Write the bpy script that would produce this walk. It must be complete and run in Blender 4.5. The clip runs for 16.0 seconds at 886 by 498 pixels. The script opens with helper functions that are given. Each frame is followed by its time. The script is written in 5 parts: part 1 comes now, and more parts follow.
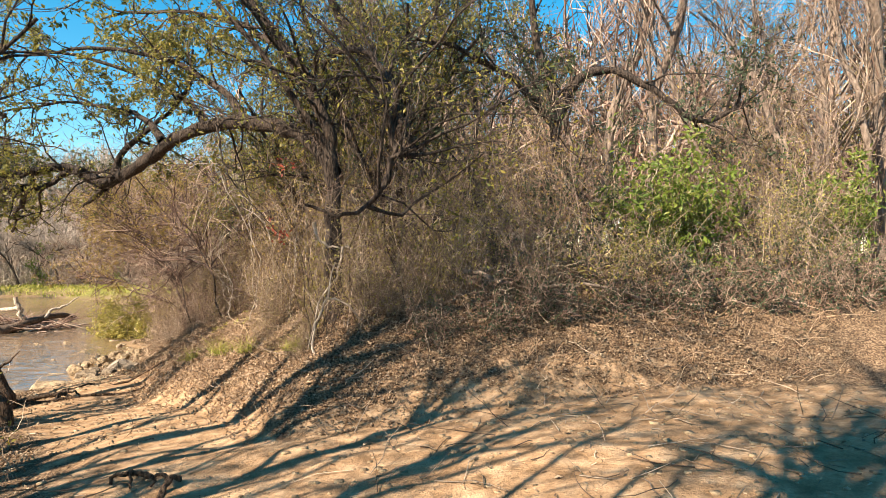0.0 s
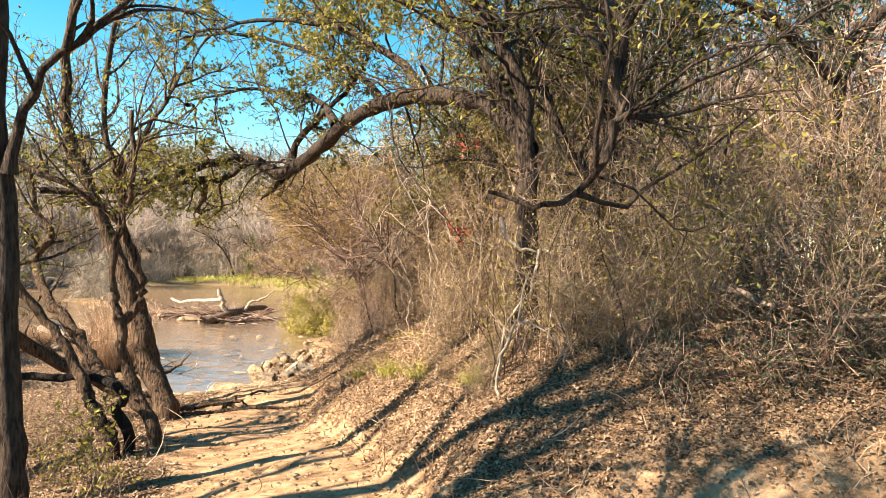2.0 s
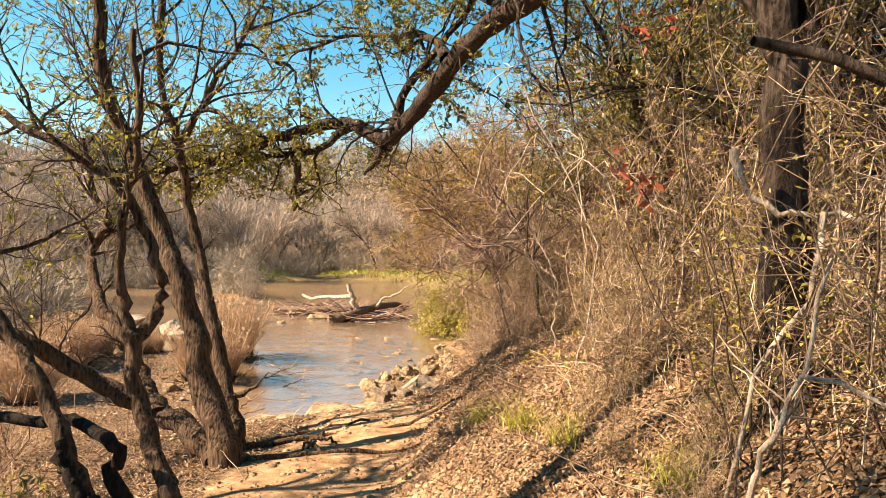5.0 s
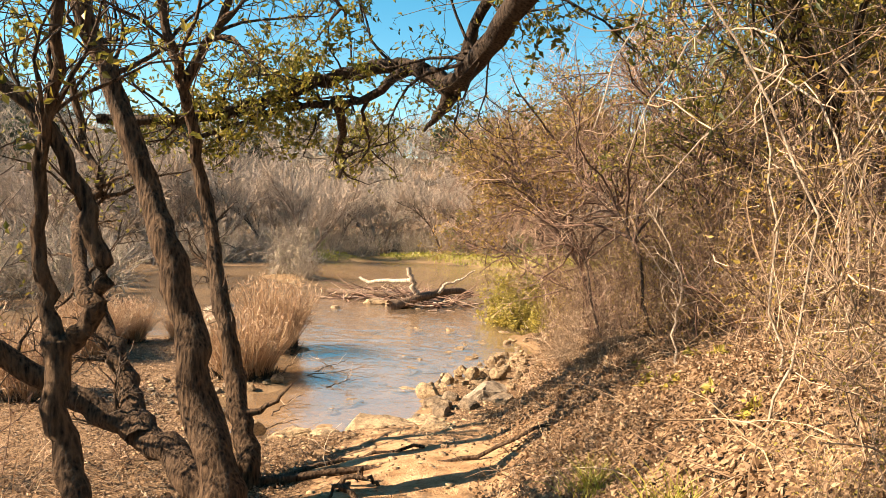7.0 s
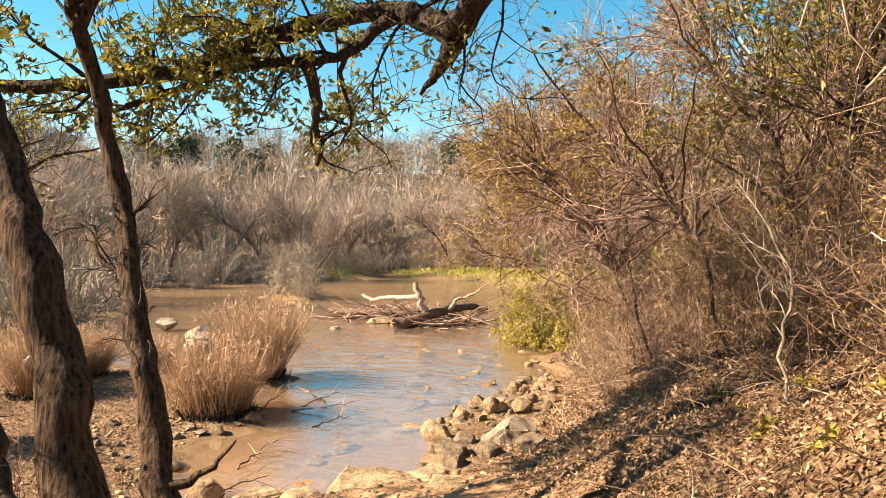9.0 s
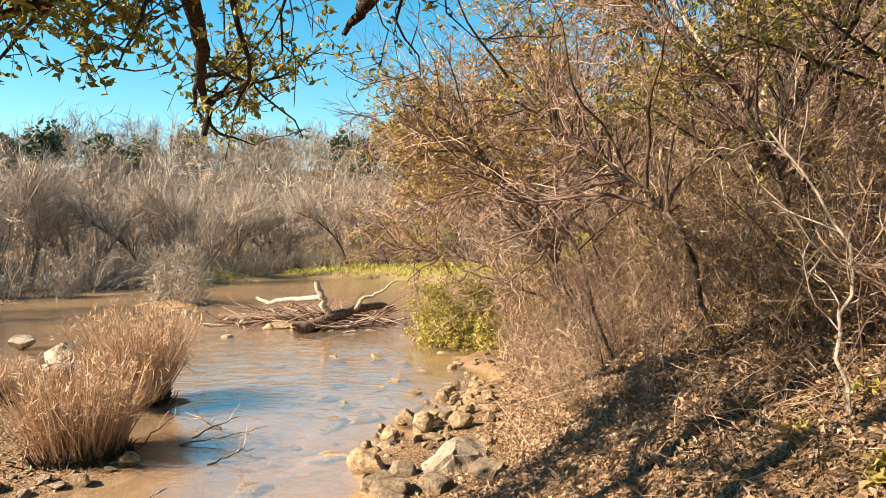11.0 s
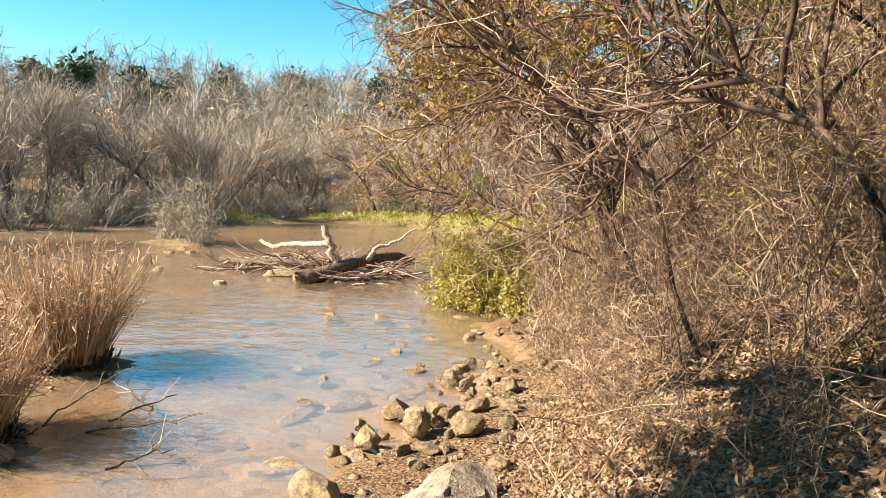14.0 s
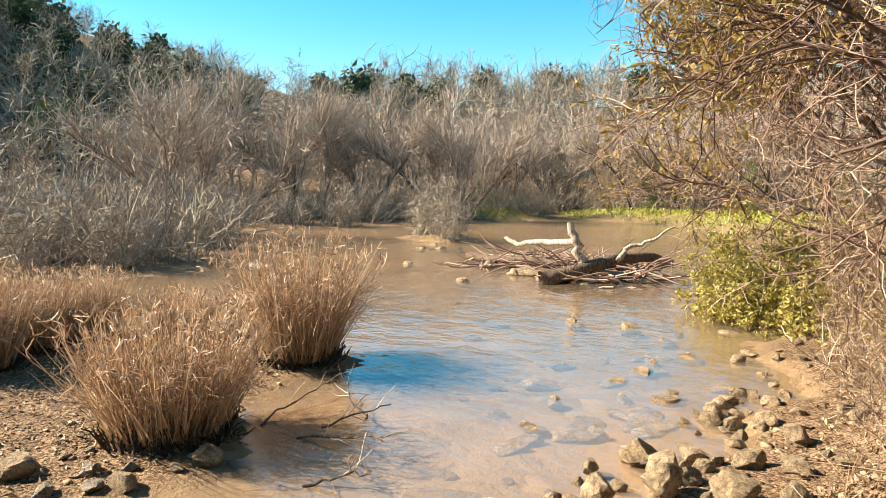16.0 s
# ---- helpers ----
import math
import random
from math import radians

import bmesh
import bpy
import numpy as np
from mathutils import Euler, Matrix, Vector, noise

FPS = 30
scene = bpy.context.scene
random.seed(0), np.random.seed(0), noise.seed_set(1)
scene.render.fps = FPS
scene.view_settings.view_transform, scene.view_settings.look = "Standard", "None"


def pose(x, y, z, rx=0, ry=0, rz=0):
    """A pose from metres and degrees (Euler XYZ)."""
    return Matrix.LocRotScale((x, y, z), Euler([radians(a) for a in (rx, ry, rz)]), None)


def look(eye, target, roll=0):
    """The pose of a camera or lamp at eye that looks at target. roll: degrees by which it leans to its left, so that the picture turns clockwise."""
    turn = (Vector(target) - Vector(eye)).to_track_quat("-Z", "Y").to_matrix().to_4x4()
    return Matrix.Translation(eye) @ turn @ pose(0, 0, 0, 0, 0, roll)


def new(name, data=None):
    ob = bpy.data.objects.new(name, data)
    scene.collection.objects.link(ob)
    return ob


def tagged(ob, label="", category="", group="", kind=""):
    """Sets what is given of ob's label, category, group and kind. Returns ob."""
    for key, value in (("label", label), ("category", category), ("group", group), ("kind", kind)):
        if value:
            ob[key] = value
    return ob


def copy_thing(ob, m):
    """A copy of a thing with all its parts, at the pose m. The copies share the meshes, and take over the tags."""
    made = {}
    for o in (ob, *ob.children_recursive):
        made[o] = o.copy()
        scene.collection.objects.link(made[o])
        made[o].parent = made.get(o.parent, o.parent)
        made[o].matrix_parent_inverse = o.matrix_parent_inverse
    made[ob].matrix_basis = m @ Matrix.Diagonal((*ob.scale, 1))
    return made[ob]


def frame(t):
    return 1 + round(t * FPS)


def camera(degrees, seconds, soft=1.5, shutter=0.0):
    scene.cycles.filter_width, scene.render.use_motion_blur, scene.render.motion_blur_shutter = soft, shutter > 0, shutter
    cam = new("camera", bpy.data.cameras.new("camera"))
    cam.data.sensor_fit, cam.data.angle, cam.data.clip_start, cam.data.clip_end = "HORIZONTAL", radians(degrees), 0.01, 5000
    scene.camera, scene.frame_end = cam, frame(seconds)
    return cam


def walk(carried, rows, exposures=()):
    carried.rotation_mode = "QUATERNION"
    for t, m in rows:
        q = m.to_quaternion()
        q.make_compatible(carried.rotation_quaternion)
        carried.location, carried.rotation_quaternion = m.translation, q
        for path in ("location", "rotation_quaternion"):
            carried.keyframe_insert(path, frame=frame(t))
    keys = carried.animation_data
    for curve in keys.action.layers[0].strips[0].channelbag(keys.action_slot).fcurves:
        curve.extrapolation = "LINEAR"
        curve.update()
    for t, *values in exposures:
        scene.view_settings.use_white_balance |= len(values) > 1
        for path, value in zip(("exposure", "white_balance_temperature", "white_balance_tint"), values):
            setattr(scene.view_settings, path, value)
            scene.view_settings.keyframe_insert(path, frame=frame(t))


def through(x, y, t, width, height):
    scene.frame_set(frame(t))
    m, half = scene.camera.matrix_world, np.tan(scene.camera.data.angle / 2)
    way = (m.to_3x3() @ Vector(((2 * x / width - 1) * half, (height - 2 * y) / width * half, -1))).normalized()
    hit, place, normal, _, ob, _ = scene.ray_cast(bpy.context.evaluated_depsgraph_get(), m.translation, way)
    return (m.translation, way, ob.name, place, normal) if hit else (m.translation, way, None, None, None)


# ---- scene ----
cam = camera(65.1, 16.0, soft=0.8)
PATH = [
    (0, (-0.211, 0.203, 2.383), (-0.16, 2.202, 2.4), 0.6),
    (0.5, (-0.242, 0.7, 2.418), (-0.3, 2.699, 2.426), 0.1),
    (1, (-0.34, 1.168, 2.419), (-0.507, 3.161, 2.446), 0.7),
    (1.5, (-0.4, 1.631, 2.431), (-0.733, 3.603, 2.46), 1.1),
    (2, (-0.483, 2.12, 2.455), (-0.974, 4.059, 2.451), 1.6),
    (2.5, (-0.594, 2.553, 2.437), (-1.204, 4.457, 2.386), 1.8),
    (3, (-0.7, 3.01, 2.428), (-1.366, 4.895, 2.364), 1.4),
    (3.5, (-0.818, 3.445, 2.427), (-1.507, 5.322, 2.377), 1.1),
    (4, (-0.888, 3.888, 2.403), (-1.613, 5.752, 2.375), 1.6),
    (4.5, (-1.058, 4.327, 2.363), (-1.881, 6.15, 2.325), 1.4),
    (5, (-1.217, 4.71, 2.351), (-2.109, 6.5, 2.318), 0.6),
    (5.2, (-1.296, 4.87, 2.344), (-2.217, 6.645, 2.316), 0.2),
    (7.3, (-2.279, 6.546, 2.227), (-3.348, 8.234, 2.139), 1.2),
    (7.5, (-2.331, 6.692, 2.205), (-3.4, 8.379, 2.119), 0.4),
    (8, (-2.576, 7.044, 2.153), (-3.671, 8.717, 2.089), 0.3),
    (8.5, (-2.813, 7.382, 2.112), (-3.947, 9.029, 2.068), 0.3),
    (9, (-3.027, 7.749, 2.047), (-4.107, 9.432, 2.014), 0.0),
    (9.2, (-3.161, 7.901, 2.053), (-4.205, 9.607, 2.021), 0.5),
    (11.3, (-3.966, 8.774, 1.941), (-4.719, 10.626, 1.878), -1.5),
    (11.5, (-4.007, 8.908, 1.924), (-4.72, 10.775, 1.844), -1.1),
    (12, (-4.1, 9.238, 1.916), (-4.724, 11.133, 1.781), -0.1),
    (12.5, (-4.173, 9.601, 1.924), (-4.774, 11.5, 1.748), 0.4),
    (13, (-4.259, 9.999, 1.902), (-4.918, 11.878, 1.711), 0.5),
    (13.5, (-4.38, 10.28, 1.846), (-5.155, 12.114, 1.658), 0.8),
    (14, (-4.534, 10.493, 1.794), (-5.43, 12.272, 1.61), 1.0),
    (14.5, (-4.577, 10.774, 1.798), (-5.597, 12.483, 1.604), 1.1),
    (15, (-4.661, 10.993, 1.758), (-5.833, 12.601, 1.556), 0.7),
    (15.5, (-4.841, 11.149, 1.719), (-6.177, 12.623, 1.517), 0.4),
    (16, (-4.93, 11.319, 1.725), (-6.402, 12.658, 1.528), 0.1),
]
EXPOSURES = [(0, 1.28, 6300, 14), (1.5, 1.6, 6500, 15), (2.6, 1.72, 6900, 17), (3.6, 1.68, 7100, 18), (5.0, 1.48, 7700, 22), (9.0, 1.43, 7600, 21), (11.5, 1.44, 6900, 16), (13.5, 1.44, 6600, 13), (16.0, 1.44, 6450, 11)]
walk(cam, [(t, look(eye, target, roll)) for t, eye, target, roll in PATH], EXPOSURES)

# ---- world and sun ----
SUN_AZ, SUN_EL = 230.0, 37.0
world = bpy.data.worlds.new("sky")
scene.world = world
world.use_nodes = True
wn = world.node_tree.nodes
sky = wn.new("ShaderNodeTexSky")
sky.sky_type = "NISHITA"
sky.sun_disc = False
sky.sun_elevation, sky.sun_rotation = radians(SUN_EL), radians(SUN_AZ)
sky.air_density, sky.dust_density, sky.ozone_density = 1.0, 0.15, 1.0
wn["Background"].inputs[1].default_value = 0.085
deep = wn.new("ShaderNodeHueSaturation")
deep.inputs["Hue"].default_value, deep.inputs["Saturation"].default_value = 0.476, 1.54
world.node_tree.links.new(sky.outputs[0], deep.inputs["Color"])
world.node_tree.links.new(deep.outputs[0], wn["Background"].inputs[0])
sun = new("sun", bpy.data.lights.new("sun", "SUN"))
sun.data.energy, sun.data.angle, sun.data.color = 6.5, radians(0.5), (1.0, 0.85, 0.63)
az, el = radians(SUN_AZ), radians(SUN_EL)
to_sun = Vector((math.sin(az) * math.cos(el), math.cos(az) * math.cos(el), math.sin(el)))
sun.matrix_world = look(to_sun * 60, (0, 0, 0))

rng = np.random.default_rng(7)


# ---- materials ----
def shader(name):
    m = bpy.data.materials.new(name)
    m.use_nodes = True
    nt = m.node_tree
    return m, nt, nt.nodes["Principled BSDF"]


def ramp(nt, fac, stops):
    r = nt.nodes.new("ShaderNodeValToRGB")
    e = r.color_ramp.elements
    while len(e) < len(stops):
        e.new(0.5)
    for el_, (p, c) in zip(e, stops):
        el_.position, el_.color = p, (*c, 1)
    nt.links.new(fac, r.inputs[0])
    return r.outputs[0]


def tex(nt, scale, detail=6.0, stretch=(1, 1, 1), rough=0.6, coords="Object"):
    tc = nt.nodes.new("ShaderNodeTexCoord")
    mp = nt.nodes.new("ShaderNodeMapping")
    mp.inputs["Scale"].default_value = stretch
    n = nt.nodes.new("ShaderNodeTexNoise")
    n.inputs["Scale"].default_value, n.inputs["Detail"].default_value = scale, detail
    n.inputs["Roughness"].default_value = rough
    nt.links.new(tc.outputs[coords], mp.inputs[0])
    nt.links.new(mp.outputs[0], n.inputs["Vector"])
    return n.outputs["Fac"]


def cells(nt, scale, feature="F1", stretch=(1, 1, 1), output="Distance"):
    tc = nt.nodes.new("ShaderNodeTexCoord")
    mp = nt.nodes.new("ShaderNodeMapping")
    mp.inputs["Scale"].default_value = stretch
    v = nt.nodes.new("ShaderNodeTexVoronoi")
    v.feature = feature
    v.inputs["Scale"].default_value = scale
    nt.links.new(tc.outputs["Object"], mp.inputs[0])
    nt.links.new(mp.outputs[0], v.inputs["Vector"])
    return v.outputs[output]


def mix(nt, fac, a, b, blend="MIX"):
    n = nt.nodes.new("ShaderNodeMix")
    n.data_type, n.blend_type = "RGBA", blend
    for sock, v in ((n.inputs[0], fac), (n.inputs[6], a), (n.inputs[7], b)):
        if isinstance(v, bpy.types.NodeSocket):
            nt.links.new(v, sock)
        else:
            sock.default_value = v if isinstance(v, (int, float)) else (*v, 1)
    return n.outputs[2]


def calc(nt, op, a, b=0.0):
    n = nt.nodes.new("ShaderNodeMath")
    n.operation = op
    for sock, v in zip(n.inputs, (a, b)):
        if isinstance(v, bpy.types.NodeSocket):
            nt.links.new(v, sock)
        else:
            sock.default_value = v
    return n.outputs[0]


def bump(nt, b, height, strength, distance):
    n = nt.nodes.new("ShaderNodeBump")
    n.inputs["Strength"].default_value, n.inputs["Distance"].default_value = strength, distance
    nt.links.new(height, n.inputs["Height"])
    nt.links.new(n.outputs[0], b.inputs["Normal"])
    return n


def attr(nt, name):
    n = nt.nodes.new("ShaderNodeAttribute")
    n.attribute_name = name
    return n.outputs["Fac"]


def island(nt):
    return nt.nodes.new("ShaderNodeNewGeometry").outputs["Random Per Island"]


def obj_random(nt):
    return nt.nodes.new("ShaderNodeObjectInfo").outputs["Random"]


def bark(name, dark, light, scale=15.0, depth=0.07):
    m, nt, b = shader(name)
    ridges = calc(nt, "ADD", calc(nt, "MULTIPLY", tex(nt, scale, 8, (2.4, 2.4, 0.42), 0.7), 0.75), calc(nt, "MULTIPLY", cells(nt, scale * 1.6, "F1", (2.0, 2.0, 0.34)), 0.32))
    fine = tex(nt, scale * 6, 4, (1, 1, 0.5))
    patch = tex(nt, 1.7, 3)
    c = ramp(nt, ridges, [(0.36, dark), (0.5, [0.55 * d + 0.45 * l for d, l in zip(dark, light)]), (0.66, light)])
    lichen = mix(nt, calc(nt, "MULTIPLY", ramp(nt, patch, [(0.55, (0, 0, 0)), (0.75, (1, 1, 1))]), 0.4), c, [0.55 * v + 0.03 for v in light])
    c = mix(nt, 0.35, lichen, fine, "OVERLAY")
    nt.links.new(c, b.inputs["Base Color"])
    b.inputs["Roughness"].default_value = 0.9
    b.inputs["Specular IOR Level"].default_value = 0.2
    bump(nt, b, calc(nt, "ADD", ridges, calc(nt, "MULTIPLY", fine, 0.25)), 1.0, depth)
    return m


def twigs(name, cols):
    m, nt, b = shader(name)
    n = len(cols)
    c = ramp(nt, island(nt), [(i / max(1, n - 1), col) for i, col in enumerate(cols)])
    c = mix(nt, 0.5, c, tex(nt, 30, 3), "OVERLAY")
    nt.links.new(c, b.inputs["Base Color"])
    b.inputs["Roughness"].default_value = 0.8
    b.inputs["Specular IOR Level"].default_value = 0.25
    return m


def leafy(name, cols, through=0.35, rough=0.5):
    m, nt, b = shader(name)
    n = len(cols)
    c = ramp(nt, island(nt), [(i / max(1, n - 1), col) for i, col in enumerate(cols)])
    c = mix(nt, 0.3, c, tex(nt, 40, 2), "OVERLAY")
    nt.links.new(c, b.inputs["Base Color"])
    b.inputs["Roughness"].default_value = rough
    if through:
        tr = nt.nodes.new("ShaderNodeBsdfTranslucent")
        nt.links.new(c, tr.inputs[0])
        ms = nt.nodes.new("ShaderNodeMixShader")
        ms.inputs[0].default_value = through
        nt.links.new(b.outputs[0], ms.inputs[1])
        nt.links.new(tr.outputs[0], ms.inputs[2])
        nt.links.new(ms.outputs[0], nt.nodes["Material Output"].inputs[0])
    return m


OAK_BARK = bark("oak_bark", (0.013, 0.009, 0.007), (0.165, 0.11, 0.072))
DARK_BARK = bark("dark_bark", (0.018, 0.014, 0.012), (0.1, 0.075, 0.058))
BURNT = bark("burnt_bark", (0.006, 0.005, 0.005), (0.03, 0.024, 0.02))
GREY_BARK = bark("grey_bark", (0.09, 0.065, 0.05), (0.32, 0.245, 0.19), 6)
PALE_BARK = bark("pale_bark", (0.2, 0.16, 0.125), (0.52, 0.45, 0.37), 5)
WHITE_BARK = bark("white_bark", (0.34, 0.3, 0.26), (0.72, 0.67, 0.6), 4)
DRIFT = bark("driftwood", (0.1, 0.075, 0.055), (0.52, 0.44, 0.35), 12, 0.012)
DRIFT_DARK = bark("wet_driftwood", (0.025, 0.018, 0.014), (0.17, 0.12, 0.085), 12, 0.012)
OAK_TWIG = twigs("oak_twig", [(0.045, 0.033, 0.025), (0.13, 0.1, 0.075), (0.07, 0.05, 0.04)])
TAN_TWIG = twigs("tan_twig", [(0.07, 0.045, 0.032), (0.33, 0.24, 0.16), (0.12, 0.08, 0.055), (0.58, 0.46, 0.34), (0.085, 0.056, 0.04), (0.25, 0.17, 0.115)])
RED_TWIG = twigs("brown_twig", [(0.06, 0.035, 0.027), (0.25, 0.16, 0.12), (0.1, 0.06, 0.047), (0.5, 0.38, 0.29), (0.15, 0.09, 0.07)])
BROWN_TWIG = twigs("dark_brown_twig", [(0.06, 0.038, 0.03), (0.17, 0.11, 0.085), (0.09, 0.058, 0.046), (0.26, 0.19, 0.145)])
GREY_TWIG = twigs("grey_twig", [(0.19, 0.15, 0.12), (0.43, 0.355, 0.285), (0.26, 0.21, 0.168), (0.56, 0.47, 0.39)])
FAR_TWIG = twigs("far_twig", [(0.12, 0.096, 0.075), (0.36, 0.3, 0.24), (0.18, 0.146, 0.116), (0.47, 0.4, 0.325), (0.2, 0.185, 0.105)])
OAK_LEAF = leafy("oak_leaf", [(0.1, 0.11, 0.022), (0.27, 0.25, 0.045), (0.16, 0.16, 0.03), (0.4, 0.32, 0.065), (0.1, 0.11, 0.026)], 0.45)
YELLOW_LEAF = leafy("yellowing_leaf", [(0.24, 0.18, 0.04), (0.38, 0.27, 0.065), (0.2, 0.16, 0.035), (0.45, 0.3, 0.1)])
GREEN_LEAF = leafy("bright_green_leaf", [(0.12, 0.18, 0.02), (0.2, 0.26, 0.035), (0.08, 0.13, 0.018), (0.26, 0.28, 0.05)])
OLIVE_LEAF = leafy("olive_leaf", [(0.21, 0.19, 0.038), (0.36, 0.31, 0.065), (0.45, 0.38, 0.09), (0.16, 0.15, 0.033)])
CEDAR_LEAF = leafy("cedar_foliage", [(0.03, 0.05, 0.022), (0.06, 0.08, 0.035), (0.045, 0.06, 0.025)], 0.2, 0.7)
DRY_LEAF = leafy("dry_leaf", [(0.13, 0.075, 0.04), (0.3, 0.2, 0.12), (0.18, 0.11, 0.062), (0.46, 0.34, 0.22), (0.09, 0.055, 0.033)], 0.15, 0.6)
REED = leafy("dry_reed", [(0.27, 0.155, 0.088), (0.5, 0.345, 0.215), (0.19, 0.105, 0.062), (0.7, 0.54, 0.37)], 0.25, 0.55)
# near-black tones: shade at the foot of the reeds, put into colour
REED_FOOT_SHADE = leafy("reed_foot_shade", [(0.02, 0.015, 0.01), (0.05, 0.035, 0.022), (0.03, 0.022, 0.015)], 0.0, 0.9)
RED_LEAF = leafy("rust_red_leaf", [(0.3, 0.055, 0.035), (0.38, 0.11, 0.06), (0.24, 0.045, 0.03)])
GRASS = leafy("fresh_grass", [(0.2, 0.22, 0.03), (0.33, 0.33, 0.05), (0.42, 0.38, 0.09)], 0.3)


def stone_mat(name, low, high, rough=0.85):
    m, nt, b = shader(name)
    big, fine = tex(nt, 2.2, 5), tex(nt, 26, 6)
    c = ramp(nt, big, [(0.3, low), (0.62, high)])
    pits = ramp(nt, tex(nt, 9, 8, rough=0.75), [(0.36, (0.3, 0.27, 0.24)), (0.52, (1, 1, 1))])
    c = mix(nt, 0.75, mix(nt, 0.8, c, fine, "OVERLAY"), pits, "MULTIPLY")
    tint = ramp(nt, obj_random(nt), [(0, (0.72, 0.68, 0.62)), (1, (1, 0.97, 0.92))])
    c = mix(nt, 1.0, c, tint, "MULTIPLY")
    nt.links.new(c, b.inputs["Base Color"])
    b.inputs["Roughness"].default_value = rough
    bump(nt, b, calc(nt, "ADD", big, calc(nt, "MULTIPLY", fine, 0.6)), 1.0, 0.045)
    return m


LIMESTONE = stone_mat("limestone", (0.15, 0.105, 0.06), (0.6, 0.47, 0.31))
PALE_STONE = stone_mat("pale_limestone", (0.14, 0.115, 0.09), (0.55, 0.48, 0.39))
BED_STONE = stone_mat("bed_stone", (0.13, 0.09, 0.05), (0.36, 0.27, 0.165), 0.45)


def ground_mat():
    m, nt, b = shader("earth")
    worn, green, bed = attr(nt, "worn"), attr(nt, "green"), attr(nt, "bed")
    broad, mid, fine = tex(nt, 0.55, 5), tex(nt, 5.5, 6), tex(nt, 48, 5)
    dirt = ramp(nt, mid, [(0.32, (0.2, 0.12, 0.062)), (0.5, (0.34, 0.215, 0.12)), (0.68, (0.48, 0.33, 0.2))])
    dirt = mix(nt, 0.45, dirt, fine, "OVERLAY")
    flakes = cells(nt, 75, "F1", (1, 1.2, 1), "Color")
    litter = ramp(nt, flakes, [(0.1, (0.045, 0.028, 0.018)), (0.4, (0.13, 0.083, 0.05)), (0.6, (0.24, 0.16, 0.098)), (0.9, (0.4, 0.295, 0.19))])
    litter = mix(nt, 0.5, litter, ramp(nt, mid, [(0.35, (0.25, 0.2, 0.15)), (0.65, (0.9, 0.85, 0.8))]), "MULTIPLY")
    edge = calc(nt, "ADD", worn, calc(nt, "MULTIPLY", calc(nt, "SUBTRACT", mid, 0.5), 1.1))
    c = mix(nt, ramp(nt, edge, [(0.35, (0, 0, 0)), (0.6, (1, 1, 1))]), litter, dirt)
    grass = ramp(nt, fine, [(0.3, (0.16, 0.18, 0.03)), (0.7, (0.4, 0.38, 0.09))])
    c = mix(nt, green, c, grass)
    cob = cells(nt, 6.5, "F1", (1, 1.4, 1), "Color")
    crack = cells(nt, 6.5, "DISTANCE_TO_EDGE", (1, 1.4, 1))
    cobble = ramp(nt, cob, [(0.15, (0.08, 0.055, 0.028)), (0.5, (0.19, 0.13, 0.07)), (0.85, (0.36, 0.27, 0.17))])
    silt = ramp(nt, broad, [(0.35, (0.17, 0.11, 0.06)), (0.65, (0.31, 0.215, 0.125))])
    cobble = mix(nt, ramp(nt, tex(nt, 0.9, 5), [(0.42, (0, 0, 0)), (0.7, (0.85, 0.85, 0.85))]), silt, cobble)
    c = mix(nt, bed, c, cobble)
    nt.links.new(c, b.inputs["Base Color"])
    b.inputs["Roughness"].default_value = 0.95
    b.inputs["Specular IOR Level"].default_value = 0.15
    h = calc(nt, "ADD", calc(nt, "MULTIPLY", mid, 0.6), calc(nt, "MULTIPLY", fine, 0.25))
    h = calc(nt, "ADD", h, calc(nt, "MULTIPLY", calc(nt, "MINIMUM", crack, 0.2), calc(nt, "MULTIPLY", bed, 0.25)))
    bump(nt, b, h, 1.0, 0.06)
    return m


def water_mat():
    m, nt, b = shader("creek_water")
    nt.nodes.remove(b)
    ripples = calc(nt, "ADD", tex(nt, 1.5, 3, (1.0, 1.5, 1)), calc(nt, "MULTIPLY", tex(nt, 7, 3, (0.7, 1.7, 1)), 0.22))
    bp = nt.nodes.new("ShaderNodeBump")
    bp.inputs["Strength"].default_value, bp.inputs["Distance"].default_value = 0.6, 0.035
    nt.links.new(ripples, bp.inputs["Height"])
    fr = nt.nodes.new("ShaderNodeFresnel")
    fr.inputs["IOR"].default_value = 1.5
    nt.links.new(bp.outputs[0], fr.inputs["Normal"])
    clear = nt.nodes.new("ShaderNodeBsdfTransparent")
    clear.inputs[0].default_value = (0.78, 0.7, 0.58, 1)
    gloss = nt.nodes.new("ShaderNodeBsdfGlossy")
    gloss.inputs["Roughness"].default_value = 0.02
    nt.links.new(bp.outputs[0], gloss.inputs["Normal"])
    murk = nt.nodes.new("ShaderNodeBsdfDiffuse")
    murk.inputs[0].default_value = (0.44, 0.345, 0.255, 1)
    body = nt.nodes.new("ShaderNodeMixShader")
    body.inputs[0].default_value = 0.28
    nt.links.new(clear.outputs[0], body.inputs[1])
    nt.links.new(murk.outputs[0], body.inputs[2])
    ms = nt.nodes.new("ShaderNodeMixShader")
    sheen = calc(nt, "MINIMUM", calc(nt, "MULTIPLY", fr.outputs[0], 1.8), 0.62)
    nt.links.new(sheen, ms.inputs[0])
    nt.links.new(body.outputs[0], ms.inputs[1])
    nt.links.new(gloss.outputs[0], ms.inputs[2])
    nt.links.new(ms.outputs[0], nt.nodes["Material Output"].inputs[0])
    return m


EARTH, WATER = ground_mat(), water_mat()


